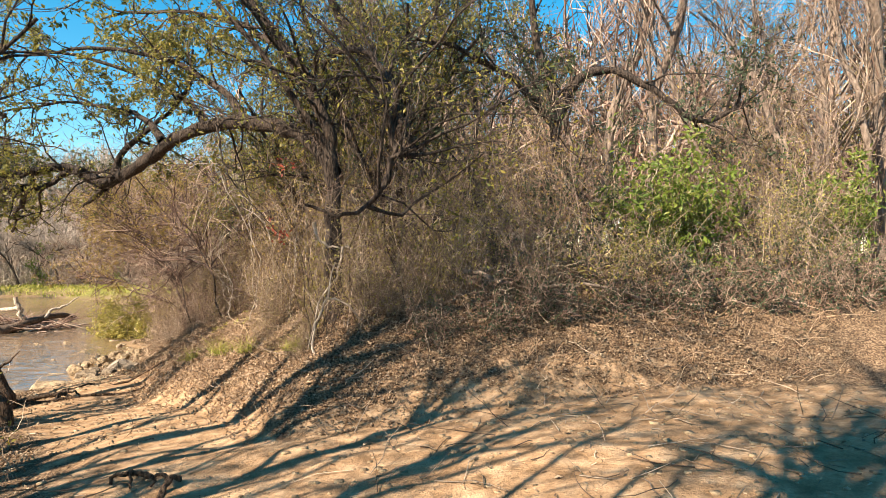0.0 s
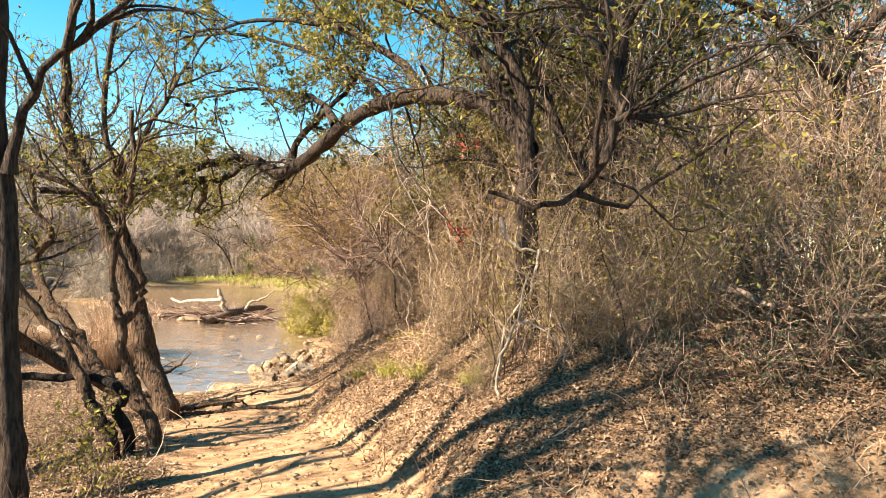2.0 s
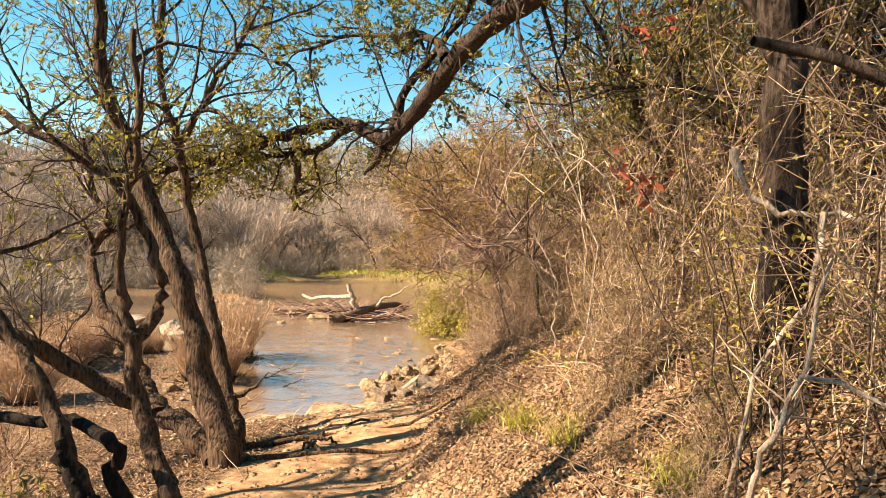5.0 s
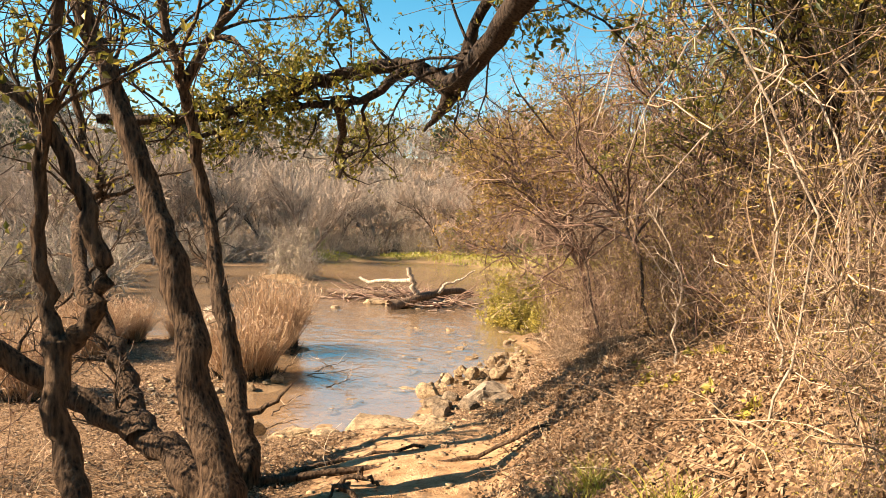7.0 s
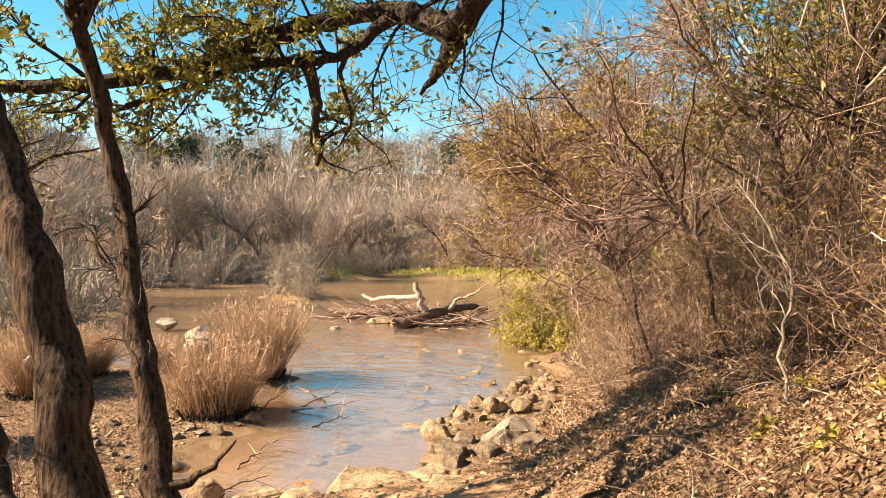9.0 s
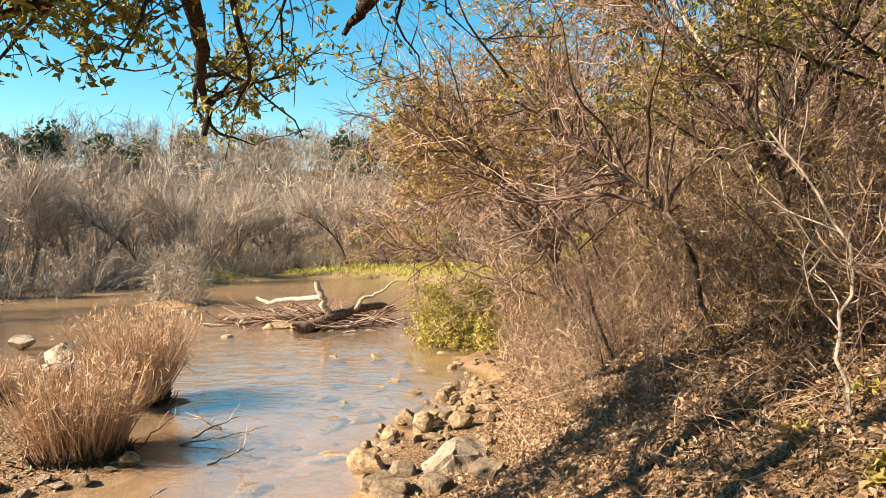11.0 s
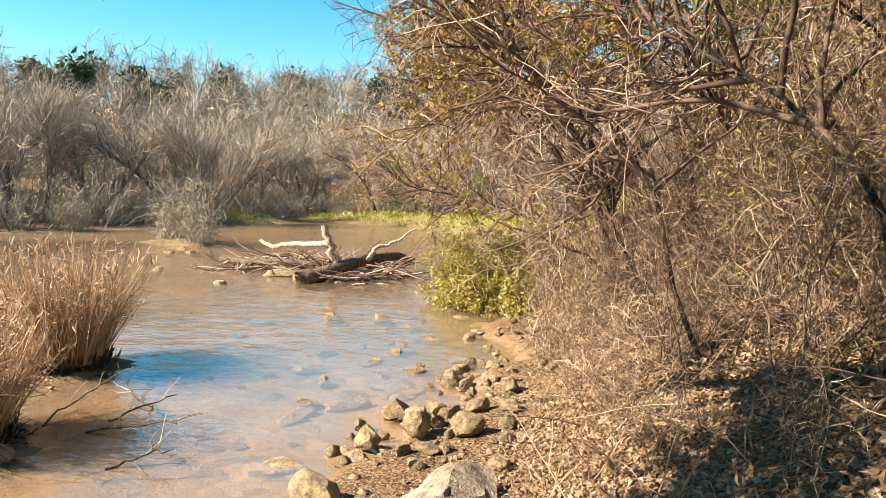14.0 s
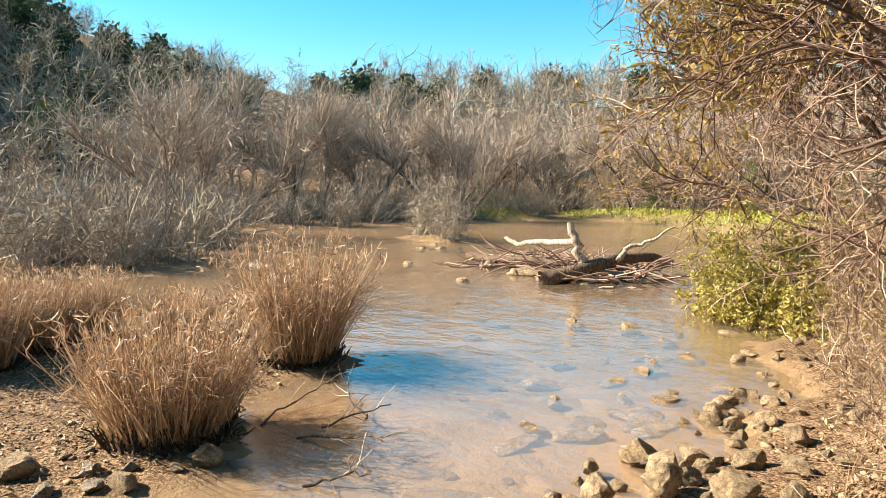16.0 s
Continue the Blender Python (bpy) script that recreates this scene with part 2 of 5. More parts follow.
# ---- mesh tools ----
def unit(a):
    return a / np.maximum(1e-9, np.linalg.norm(a, axis=-1, keepdims=True))


class Geo:
    """Gathers quads of many tubes, strips and leaves for one mesh."""

    def __init__(self):
        self.v, self.f, self.n = [], [], 0

    def put(self, verts, quads):
        self.v.append(np.asarray(verts, float).reshape(-1, 3))
        self.f.append(np.asarray(quads, int).reshape(-1, 4) + self.n)
        self.n += len(self.v[-1])
        return self

    def tubes(self, pts, r0, r1, sides=4, swell=0.0, knots=0.0):
        """pts: M paths of K points; radii run from r0 to r1."""
        pts = np.asarray(pts, float)
        m, k, _ = pts.shape
        t = np.linspace(0, 1, k)[None, :]
        r0, r1 = np.broadcast_to(r0, (m,))[:, None], np.broadcast_to(r1, (m,))[:, None]
        rad = r0 + (r1 - r0) * t ** 0.8
        if swell:
            rad = rad * (1 + swell * np.exp(-t * k * 0.55))
        if knots:
            rad = rad * (1 + knots * (rng.random((m, k)) - 0.5))
        tan = unit(np.gradient(pts, axis=1))
        ref = np.where(np.abs(tan[:, :1, 2:3]) > 0.8, np.array([[[1.0, 0, 0]]]), np.array([[[0, 0, 1.0]]]))
        ref = np.broadcast_to(ref, tan.shape)
        a = unit(np.cross(tan, ref))
        b = np.cross(tan, a)
        ang = np.arange(sides) * (2 * np.pi / sides)
        ring = a[:, :, None] * np.cos(ang)[None, None, :, None] + b[:, :, None] * np.sin(ang)[None, None, :, None]
        rr = rad[:, :, None, None]
        if knots:
            rr = rr * (1 + knots * 0.6 * (rng.random((m, k, sides, 1)) - 0.5))
        v = pts[:, :, None] + ring * rr
        i = (np.arange(m)[:, None, None] * k + np.arange(k - 1)[None, :, None]) * sides
        s0, s1 = np.arange(sides)[None, None], (np.arange(sides)[None, None] + 1) % sides
        return self.put(v, np.stack([i + s0, i + s1, i + sides + s1, i + sides + s0], -1))

    def strips(self, pts, w0, w1):
        pts = np.asarray(pts, float)
        m, k, _ = pts.shape
        tan = unit(np.gradient(pts, axis=1))
        side = unit(np.cross(tan, rng.normal(size=(m, 1, 3))))
        w = (np.broadcast_to(w0, (m,))[:, None] + (np.broadcast_to(w1, (m,)) - np.broadcast_to(w0, (m,)))[:, None] * np.linspace(0, 1, k)[None])[..., None] * 0.5
        v = np.stack([pts - side * w, pts + side * w], 2)
        i = (np.arange(m)[:, None] * k + np.arange(k - 1)[None]) * 2
        return self.put(v, np.stack([i, i + 1, i + 3, i + 2], -1))

    def leaves(self, at, length, width, flat=0.0, fold=0.25):
        """A pointed, folded leaf of two quads at each place."""
        at = np.asarray(at, float)
        m = len(at)
        d = unit(rng.normal(size=(m, 3)) * np.array([1, 1, 1 - 0.8 * flat]))
        up = unit(rng.normal(size=(m, 3)) * (1 - flat) + np.array([0, 0, 1.0]) * (0.4 + 2 * flat))
        s = unit(np.cross(d, up))
        u = np.cross(s, d)
        ln = (length * (0.6 + 0.8 * rng.random(m)))[:, None]
        wd = (width * (0.6 + 0.8 * rng.random(m)))[:, None]
        mid = at + d * ln * 0.45
        tip = at + d * ln + u * ln * (rng.random((m, 1)) - 0.6) * 0.35
        left = mid + s * wd * 0.5 + u * wd * fold
        right = mid - s * wd * 0.5 + u * wd * fold
        v = np.stack([at, left, tip, right], 1)
        i = np.arange(m)[:, None] * 4
        return self.put(v, i + np.arange(4)[None])

    def mesh(self, name, mat, smooth=True):
        me = bpy.data.meshes.new(name)
        v, f = np.concatenate(self.v), np.concatenate(self.f)
        me.vertices.add(len(v))
        me.vertices.foreach_set("co", v.astype(np.float32).ravel())
        me.loops.add(len(f) * 4)
        me.loops.foreach_set("vertex_index", f.astype(np.int32).ravel())
        me.polygons.add(len(f))
        me.polygons.foreach_set("loop_start", np.arange(0, len(f) * 4, 4, dtype=np.int32))
        me.polygons.foreach_set("use_smooth", np.full(len(f), smooth))
        me.update(calc_edges=True)
        me.validate()
        me.materials.append(mat)
        return me


def grow(start, way, length, steps, wobble=0.15, lift=0.0):
    """Paths that set out from start along way, wandering as they go."""
    p, d = np.array(start, float), unit(np.array(way, float))
    length = np.broadcast_to(length, (len(p),))[:, None]
    out = [p]
    for _ in range(steps):
        d = unit(d + rng.normal(size=d.shape) * wobble + np.array([0, 0, lift]))
        p = p + d * length / steps
        out.append(p)
    return np.stack(out, 1)


def sprout(pts, each, lo=0.3, hi=1.0, spread=0.8, lift=0.0):
    """Places and ways for the side shoots of paths: each of them per path."""
    m, k, _ = pts.shape
    u = (lo + (hi - lo) * rng.random((m, each))) * (k - 1.001)
    i = u.astype(int)
    f = (u - i)[..., None]
    row = np.arange(m)[:, None]
    a, b = pts[row, i], pts[row, i + 1]
    start = a + (b - a) * f
    tan = unit(b - a)
    way = unit(tan + unit(rng.normal(size=tan.shape)) * spread + np.array([0, 0, lift]))
    return start.reshape(-1, 3), way.reshape(-1, 3), (u / (k - 1)).reshape(-1)


def along(points, steps, wander=0.03):
    """A smooth, slightly crooked path through a few places."""
    p = np.array(points, float)
    q = np.concatenate([[2 * p[0] - p[1]], p, [2 * p[-1] - p[-2]]])
    out = []
    n = len(p) - 1
    for t in np.linspace(0, n - 1e-6, steps):
        i = int(t)
        f = t - i
        a, b, c, d = q[i], q[i + 1], q[i + 2], q[i + 3]
        out.append(0.5 * (2 * b + (c - a) * f + (2 * a - 5 * b + 4 * c - d) * f * f + (3 * b - a - 3 * c + d) * f ** 3))
    out = np.array(out)
    out[1:-1] += rng.normal(size=(steps - 2, 3)) * wander
    return out[None]


def part(name, data, material, parent, label="", smooth=True):
    """Links a mesh (or a Geo) as one object under a thing or a part."""
    if isinstance(data, Geo):
        data = data.mesh(name, material, smooth)
    elif isinstance(data, bmesh.types.BMesh):
        me = bpy.data.meshes.new(name)
        data.to_mesh(me)
        data.free()
        me.materials.append(material)
        data = me
    ob = new(name, data)
    if parent is not None:
        ob.parent = parent
    return tagged(ob, label)


def thing(name, place, label, category, group="", kind=""):
    ob = new(name)
    ob.matrix_basis = place if isinstance(place, Matrix) else Matrix.Translation(place)
    ob.empty_display_size = 0.2
    return tagged(ob, label, category, group, kind)


# ---- the lie of the land ----
TRACK = np.array([(0.4, -9, 0.95), (0.0, 0, 0.88), (-0.5, 2.5, 0.9), (-1.25, 4.7, 0.85), (-2.7, 7.2, 0.68), (-4.1, 8.9, 0.48),
                  (-5.0, 11.2, 0.28), (-5.9, 13.0, 0.16), (-6.5, 15.0, 0.12), (-7.0, 17.5, 0.1), (-7.4, 20.5, 0.1), (-8.2, 26, 0.15), (-11, 36, 0.3)])
SHORE = np.array([(-7.6, 11.25), (-6.95, 11.35), (-6.5, 11.75), (-6.3, 12.3), (-6.45, 12.9), (-6.75, 13.4), (-6.95, 14.6), (-6.9, 15.6), (-7.2, 17), (-7.8, 18.6),
                  (-7.4, 20.5), (-8.5, 23), (-8.5, 28), (-13, 34.5), (-23, 37), (-25.2, 33), (-25.5, 27.5), (-27, 22.5), (-22, 19.5),
                  (-17.5, 16.6), (-17.5, 15), (-22, 11), (-30, 5), (-26, 1), (-16, 8.5), (-13.4, 12), (-13.4, 13.7), (-12.3, 14.9),
                  (-11.2, 15.15), (-10.3, 14.8), (-9.9, 14), (-9.05, 13.4), (-8.85, 12.7), (-8.8, 11.95), (-8.2, 11.4)])


def segments(pts, loop):
    return np.array(pts), np.roll(pts, -1, 0) if loop else np.array(pts)


def from_track(x, y):
    """Height of the track beside a place, and how far to its right the place lies."""
    best = np.full(x.shape, 1e9)
    h, side = np.zeros(x.shape), np.zeros(x.shape)
    for a, b in zip(TRACK[:-1], TRACK[1:]):
        ex, ey = b[0] - a[0], b[1] - a[1]
        t = np.clip(((x - a[0]) * ex + (y - a[1]) * ey) / (ex * ex + ey * ey), 0, 1)
        dx, dy = x - a[0] - t * ex, y - a[1] - t * ey
        d = np.hypot(dx, dy)
        near = d < best
        best = np.where(near, d, best)
        h = np.where(near, a[2] + t * (b[2] - a[2]), h)
        side = np.where(near, np.sign(dx * ey - dy * ex) * d, side)
    return h, side


def from_shore(x, y):
    """Metres from the water's edge: positive on land."""
    best = np.full(x.shape, 1e9)
    inside = np.zeros(x.shape, bool)
    for a, b in zip(SHORE, np.roll(SHORE, -1, 0)):
        ex, ey = b - a
        t = np.clip(((x - a[0]) * ex + (y - a[1]) * ey) / (ex * ex + ey * ey), 0, 1)
        best = np.minimum(best, np.hypot(x - a[0] - t * ex, y - a[1] - t * ey))
        cross = (a[1] > y) != (b[1] > y)
        with np.errstate(divide="ignore", invalid="ignore"):
            inside ^= cross & (x < (b[0] - a[0]) * (y - a[1]) / (b[1] - a[1] + 1e-12) + a[0])
    return np.where(inside, -best, best)


def ease(v, lo, hi):
    t = np.clip((v - lo) / (hi - lo), 0, 1)
    return t * t * (3 - 2 * t)


def waves(x, y):
    return (np.sin(1.3 * x + 0.7 * y) * np.sin(0.9 * y - 0.5 * x + 1) * 0.05 + np.sin(3.1 * x - 1.7 * y + 2) * np.sin(2.7 * y + 1.1 * x) * 0.022
            + np.sin(7.3 * x + 3.1 * y) * np.sin(6.1 * y - 4.4 * x + 0.5) * 0.012)


def land(x, y):
    """Height of the ground, with masks for the worn track, the green grass and the stream bed."""
    x, y = np.asarray(x, float), np.asarray(y, float)
    h, d = from_track(x, y)
    s = from_shore(x, y) + 0.22 * np.sin(2.1 * x + 1.3 * y) * np.sin(1.7 * y - x) + 0.1 * np.sin(5.3 * x) * np.sin(4.7 * y)
    r = np.clip(np.minimum(d - 0.35, y - 6.0 - 0.2 * np.clip(x, 0, 20)), 0, None)
    bank = 0.62 * np.minimum(r, 1.4) + 0.07 * np.clip(r - 1.4, 0, 10)
    g = h + np.where(d > 0, bank + 0.11 * np.minimum(d, 4), -0.07 * np.minimum(-d, 4))
    g = np.minimum(g, 0.04 + 0.42 * np.clip(s, 0, None)) + waves(x, y) * np.clip(s, 0.1, 1)
    hill = 10.0 * ease(np.hypot(x + 6, y - 12), 34, 84) * ease(-x + 0.2 * y, 4, 30) + 12 * ease(-x - 0.75 * y, 40, 85)
    g = g + hill
    bed = -0.03 - 0.1 * ease(-s, 0, 2.6) + waves(2 * x, 2 * y) * 0.6
    isle = np.hypot((x + 20.2) / 2.0, (y - 25.0) / 1.3)
    bed = np.maximum(bed, 0.25 - 0.35 * isle)
    z = np.where(s > 0, np.maximum(g, 0.02 + 0.05 * np.clip(s, 0, 1)), bed)
    worn = np.clip(1.25 - np.abs(d + 0.25) / 1.0, 0, 1)
    fork = np.hypot((x - 1.2) / 3.2, (y - 4.4) / 1.9)
    worn = np.maximum(worn, np.clip(1.9 - 1.3 * fork, 0, 1)) * (s > 0.3)
    worn = worn * np.where(y > 11.5, np.clip(1 - (y - 11.5) / 1.5, 0, 1), 1)
    green = np.clip(1.6 - np.hypot((x + 17.5) / 6.5, (y - 38.2) / 2.0), 0, 1) * (s > 0)
    green = np.maximum(green, np.clip(1.4 - np.hypot((x + 26.5) / 1.8, (y - 33.5) / 1.6), 0, 1) * (s > 0))
    z = z + 0.35 * ease(green, 0, 1) * np.clip(s, 0, 1)
    return z, worn, green, ease(-s, -0.25, 0.1)


def floor_at(x, y):
    return float(land(np.array([x]), np.array([y]))[0][0])


def axis(lo, hi, step, reach):
    mid = np.arange(lo, hi + step / 2, step)
    out, w = [], step
    while sum(out) < reach:
        w *= 1.13
        out.append(w)
    tail = np.cumsum(out)
    return np.concatenate([lo - tail[::-1], mid, hi + tail])


gx, gy = axis(-14, 5, 0.1, 1500), axis(1.5, 18.5, 0.1, 1500)
X, Y = np.meshgrid(gx, gy)
Z, worn, green, bed = land(X, Y)
idx = np.arange(X.size).reshape(X.shape)
ground_geo = Geo().put(np.stack([X, Y, Z], -1), np.stack([idx[:-1, :-1], idx[:-1, 1:], idx[1:, 1:], idx[1:, :-1]], -1))
ground = part("ground", ground_geo, EARTH, None)
for mask, values in (("worn", worn), ("green", green), ("bed", bed)):
    ground.data.attributes.new(mask, "FLOAT", "POINT").data.foreach_set("value", values.astype(np.float32).ravel())
tagged(ground, "tan dirt track and leaf-strewn creek bank", "ground", kind="structure")

wx, wy = np.linspace(-34, -5.5, 60), np.linspace(-2, 42, 80)
X, Y = np.meshgrid(wx, wy)
idx = np.arange(X.size).reshape(X.shape)
water = part("water", Geo().put(np.stack([X, Y, X * 0], -1), np.stack([idx[:-1, :-1], idx[:-1, 1:], idx[1:, 1:], idx[1:, :-1]], -1)), WATER, None)
water.visible_shadow = False
tagged(water, "shallow clear creek over tan stones", "water", kind="structure")


# ---- trees with known trunks ----
rng = np.random.default_rng(11)
def clear_of_track(paths, half=0.75, head=2.6):
    """Keeps the paths that leave the walking space of the track free."""
    q = paths.reshape(-1, 3)
    h, d = from_track(q[:, 0], q[:, 1])
    bad = (np.abs(d) < half) & (q[:, 2] - h < head) & (q[:, 1] < 13.5)
    return paths[~bad.reshape(paths.shape[:2]).any(1)]


def each_bough(tree, b, r0, mat, name="bough", sides=5):
    for i in range(len(b)):
        part(name, Geo().tubes(b[i:i + 1], r0[i], r0[i] * 0.25, sides, 0, 0.25), mat, tree)


def mass(name, geo, mat, tree, smooth=True):
    return tagged(part(name, geo, mat, tree, smooth=smooth), kind="stuff")


def dress(tree, carriers, boughs, twig_each, leaf_each, bark_mat, twig_mat, leaf_mat, reach=1.3, leaf=(0.055, 0.026), lift=0.1, lo=0.25, above=0.0):
    """Side boughs, twigs and leaves that grow from carrying limbs."""
    start, way, _ = [np.concatenate(a) for a in zip(*[sprout(c, boughs, lo, 1, 0.9, lift) for c in carriers])]
    b = grow(start, way, reach * (0.5 + rng.random(len(start))), 7, 0.22, 0.03)
    def kept(paths):
        paths = clear_of_track(paths)
        return paths[paths[..., 2].min(1) > above]

    b = kept(b)
    each_bough(tree, b, 0.018 * (0.5 + 0.9 * rng.random(len(b))), bark_mat)
    s2, w2, _ = sprout(b, 6, 0.25, 1, 1.0, 0.05)
    b2 = kept(grow(s2, w2, reach * 0.5 * (0.4 + rng.random(len(s2))), 5, 0.28))
    s3, w3, _ = sprout(b2, twig_each, 0.2, 1, 1.1)
    b3 = kept(grow(s3, w3, reach * 0.2 * (0.5 + rng.random(len(s3))), 3, 0.3))
    mass("twig_mass", Geo().tubes(b2, 0.0055, 0.0028, 3).strips(b3, 0.005, 0.003), twig_mat, tree)
    if leaf_each:
        at, _, _ = sprout(b3, leaf_each, 0.2, 1)
        mass("foliage", Geo().leaves(at, *leaf), leaf_mat, tree, False)
    return b


def stem(tree, points, r0, r1, mat, name="trunk", sides=10, steps=26, wander=0.012, swell=0.28):
    p = along(points, steps, wander)
    part(name, Geo().tubes(p, r0, r1, sides, swell, 0.16), mat, tree)
    return p


def rooted(points, dz=-0.12):
    """Carries a trunk's foot down into the ground."""
    x, y, z = points[0]
    return [(x + 0.03, y, floor_at(x, y) + dz)] + list(points)


origin = Matrix()
# leaning oak with a low second stem
t1 = thing("oak_tree", origin, "leaning oak with furrowed brown bark and a low side stem", "tree")
a = stem(t1, rooted([(-5.66, 9.32, 0.52), (-5.93, 9.38, 0.9), (-6.05, 9.4, 1.3), (-6.18, 9.42, 1.6), (-6.28, 9.4, 1.9), (-6.43, 9.39, 2.2), (-6.58, 9.38, 2.5), (-6.7, 9.33, 2.85), (-6.86, 9.25, 3.3), (-6.95, 9.1, 3.8), (-6.9, 9.0, 4.7), (-6.7, 9.0, 5.6)]), 0.145, 0.05, OAK_BARK, sides=14, steps=44)
b = stem(t1, [(-5.75, 9.35, 0.35), (-6.15, 9.36, 0.58), (-6.57, 9.3, 0.72), (-6.95, 9.1, 0.93), (-7.2, 8.8, 1.2), (-7.45, 8.45, 1.5), (-8.0, 7.9, 2.0)], 0.12, 0.06, OAK_BARK, "limb", 12, 34)
c = stem(t1, [(-6.68, 9.34, 2.8), (-7.1, 9.4, 3.4), (-7.6, 9.6, 3.8), (-8.0, 9.8, 4.5)], 0.06, 0.02, OAK_BARK, "limb", 8, 14)
e = stem(t1, [(-6.45, 9.3, 0.68), (-6.8, 9.42, 0.9), (-7.0, 9.47, 1.15), (-7.3, 9.5, 1.42), (-7.64, 9.58, 1.7), (-7.95, 9.7, 2.0), (-8.05, 9.8, 2.2), (-7.85, 9.85, 2.45), (-8.1, 9.9, 2.8), (-8.2, 9.8, 3.4)], 0.095, 0.03, OAK_BARK, "limb", 10, 34, 0.02)
dress(t1, [a[:, 26:], b[:, 20:], c], 10, 4, 2, OAK_BARK, OAK_TWIG, OAK_LEAF)
dress(t1, [e[:, 16:]], 14, 4, 1, OAK_BARK, OAK_TWIG, OAK_LEAF, 0.8)
dress(t1, [e[:, 3:18], b[:, 8:24]], 7, 4, 0, OAK_BARK, OAK_TWIG, None, 0.5)

t2 = thing("oak_tree", origin, "slender oak with rough brown bark at the water's edge", "tree")
a = stem(t2, rooted([(-6.12, 9.95, 0.4), (-6.3, 10.05, 0.65), (-6.47, 10.12, 0.95), (-6.58, 10.14, 1.3), (-6.69, 10.17, 1.6), (-6.82, 10.21, 1.9), (-6.94, 10.24, 2.2), (-7.03, 10.24, 2.5), (-7.04, 10.2, 2.8), (-7.0, 10.08, 3.1), (-6.97, 9.95, 3.4), (-7.1, 9.9, 3.9), (-7.0, 9.8, 4.8), (-6.8, 9.8, 5.8)]), 0.1, 0.03, OAK_BARK, sides=12, steps=44)
b = stem(t2, [(-6.99, 10.0, 3.25), (-6.75, 10.1, 3.7), (-6.6, 10.4, 4.3), (-6.5, 10.8, 5.0)], 0.045, 0.015, OAK_BARK, "limb", 7, 12)
c = stem(t2, [(-6.3, 10.05, 0.7), (-6.12, 10.2, 0.78), (-5.98, 10.28, 0.95)], 0.035, 0.006, OAK_BARK, "limb", 7, 8)
dress(t2, [a[:, 28:], b], 12, 4, 2, OAK_BARK, OAK_TWIG, OAK_LEAF)
dress(t2, [a[:, 6:22]], 8, 3, 0, OAK_BARK, OAK_TWIG, None, 0.4)

t3 = thing("forked_tree", origin, "small forked tree with a curved U of grey-brown stems", "tree")
stem(t3, rooted([(-4.8, 7.95, 0.62), (-4.98, 8.0, 0.85), (-5.14, 8.02, 1.1), (-5.23, 8.03, 1.35), (-5.27, 8.04, 1.66)]), 0.07, 0.055, OAK_BARK, steps=18, sides=10)
a = stem(t3, [(-5.27, 8.04, 1.62), (-5.34, 8.03, 1.78), (-5.36, 8.02, 2.0), (-5.33, 8.0, 2.3), (-5.25, 7.97, 2.65), (-5.1, 7.95, 3.05), (-5.1, 7.9, 3.7)], 0.045, 0.02, OAK_BARK, "limb", 8, 22)
b = stem(t3, [(-5.27, 8.04, 1.62), (-5.2, 8.12, 1.72), (-5.14, 8.16, 1.86), (-5.12, 8.16, 2.05), (-5.2, 8.12, 2.3), (-5.3, 8.02, 2.6), (-5.55, 7.95, 2.82), (-5.9, 7.9, 3.02), (-6.5, 7.85, 3.25), (-7.1, 7.8, 3.6)], 0.05, 0.025, OAK_BARK, "limb", 9, 34)
dress(t3, [a[:, 8:], b[:, 14:]], 8, 3, 2, OAK_BARK, OAK_TWIG, OAK_LEAF, 0.8)

t6 = thing("leaning_tree", origin, "pale-barked stem leaning back from the path edge", "tree")
a = stem(t6, rooted([(-4.92, 7.47, 0.65), (-5.05, 7.45, 0.9), (-5.18, 7.44, 1.15), (-5.32, 7.43, 1.4), (-5.5, 7.4, 1.62), (-5.8, 7.3, 2.0), (-6.1, 7.1, 2.7), (-6.3, 7.0, 3.6)]), 0.07, 0.03, OAK_BARK, steps=30)
dress(t6, [a[:, 18:]], 9, 3, 2, OAK_BARK, OAK_TWIG, OAK_LEAF, 0.8)

for pts in ([(-4.87, 7.66, 0.7), (-4.96, 7.64, 0.86), (-4.86, 7.62, 1.0), (-4.98, 7.6, 1.11), (-5.3, 7.58, 1.15), (-5.7, 7.52, 1.13), (-6.1, 7.45, 1.13), (-6.6, 7.3, 1.2)],
            [(-4.82, 7.42, 0.7), (-4.88, 7.38, 0.82), (-5.0, 7.36, 0.95), (-5.08, 7.38, 1.12)]):
    k = thing("charred_stem", origin, "black charred stem bent like a hook over the bank", "tree", "charred stems")
    stem(k, rooted(pts), 0.052, 0.034, BURNT, steps=24)

# straight dark trunk beside the track
t7 = thing("elm_tree", origin, "tall straight trunk with dark furrowed bark beside the track", "tree")
a = stem(t7, rooted([(-4.68, 6.2, 0.85), (-4.74, 6.2, 1.42), (-4.8, 6.2, 2.4), (-4.87, 6.2, 3.2), (-4.9, 6.2, 4.0), (-4.95, 6.2, 5.2), (-5.0, 6.2, 6.6)]), 0.115, 0.055, DARK_BARK)
b = stem(t7, [(-4.76, 6.2, 2.9), (-4.66, 6.2, 3.3), (-4.4, 6.2, 3.7), (-4.0, 6.25, 4.0), (-3.6, 6.3, 4.4)], 0.045, 0.015, DARK_BARK, "limb", 7, 12)
dress(t7, [a[:, 16:], b], 7, 3, 3, DARK_BARK, OAK_TWIG, OAK_LEAF)

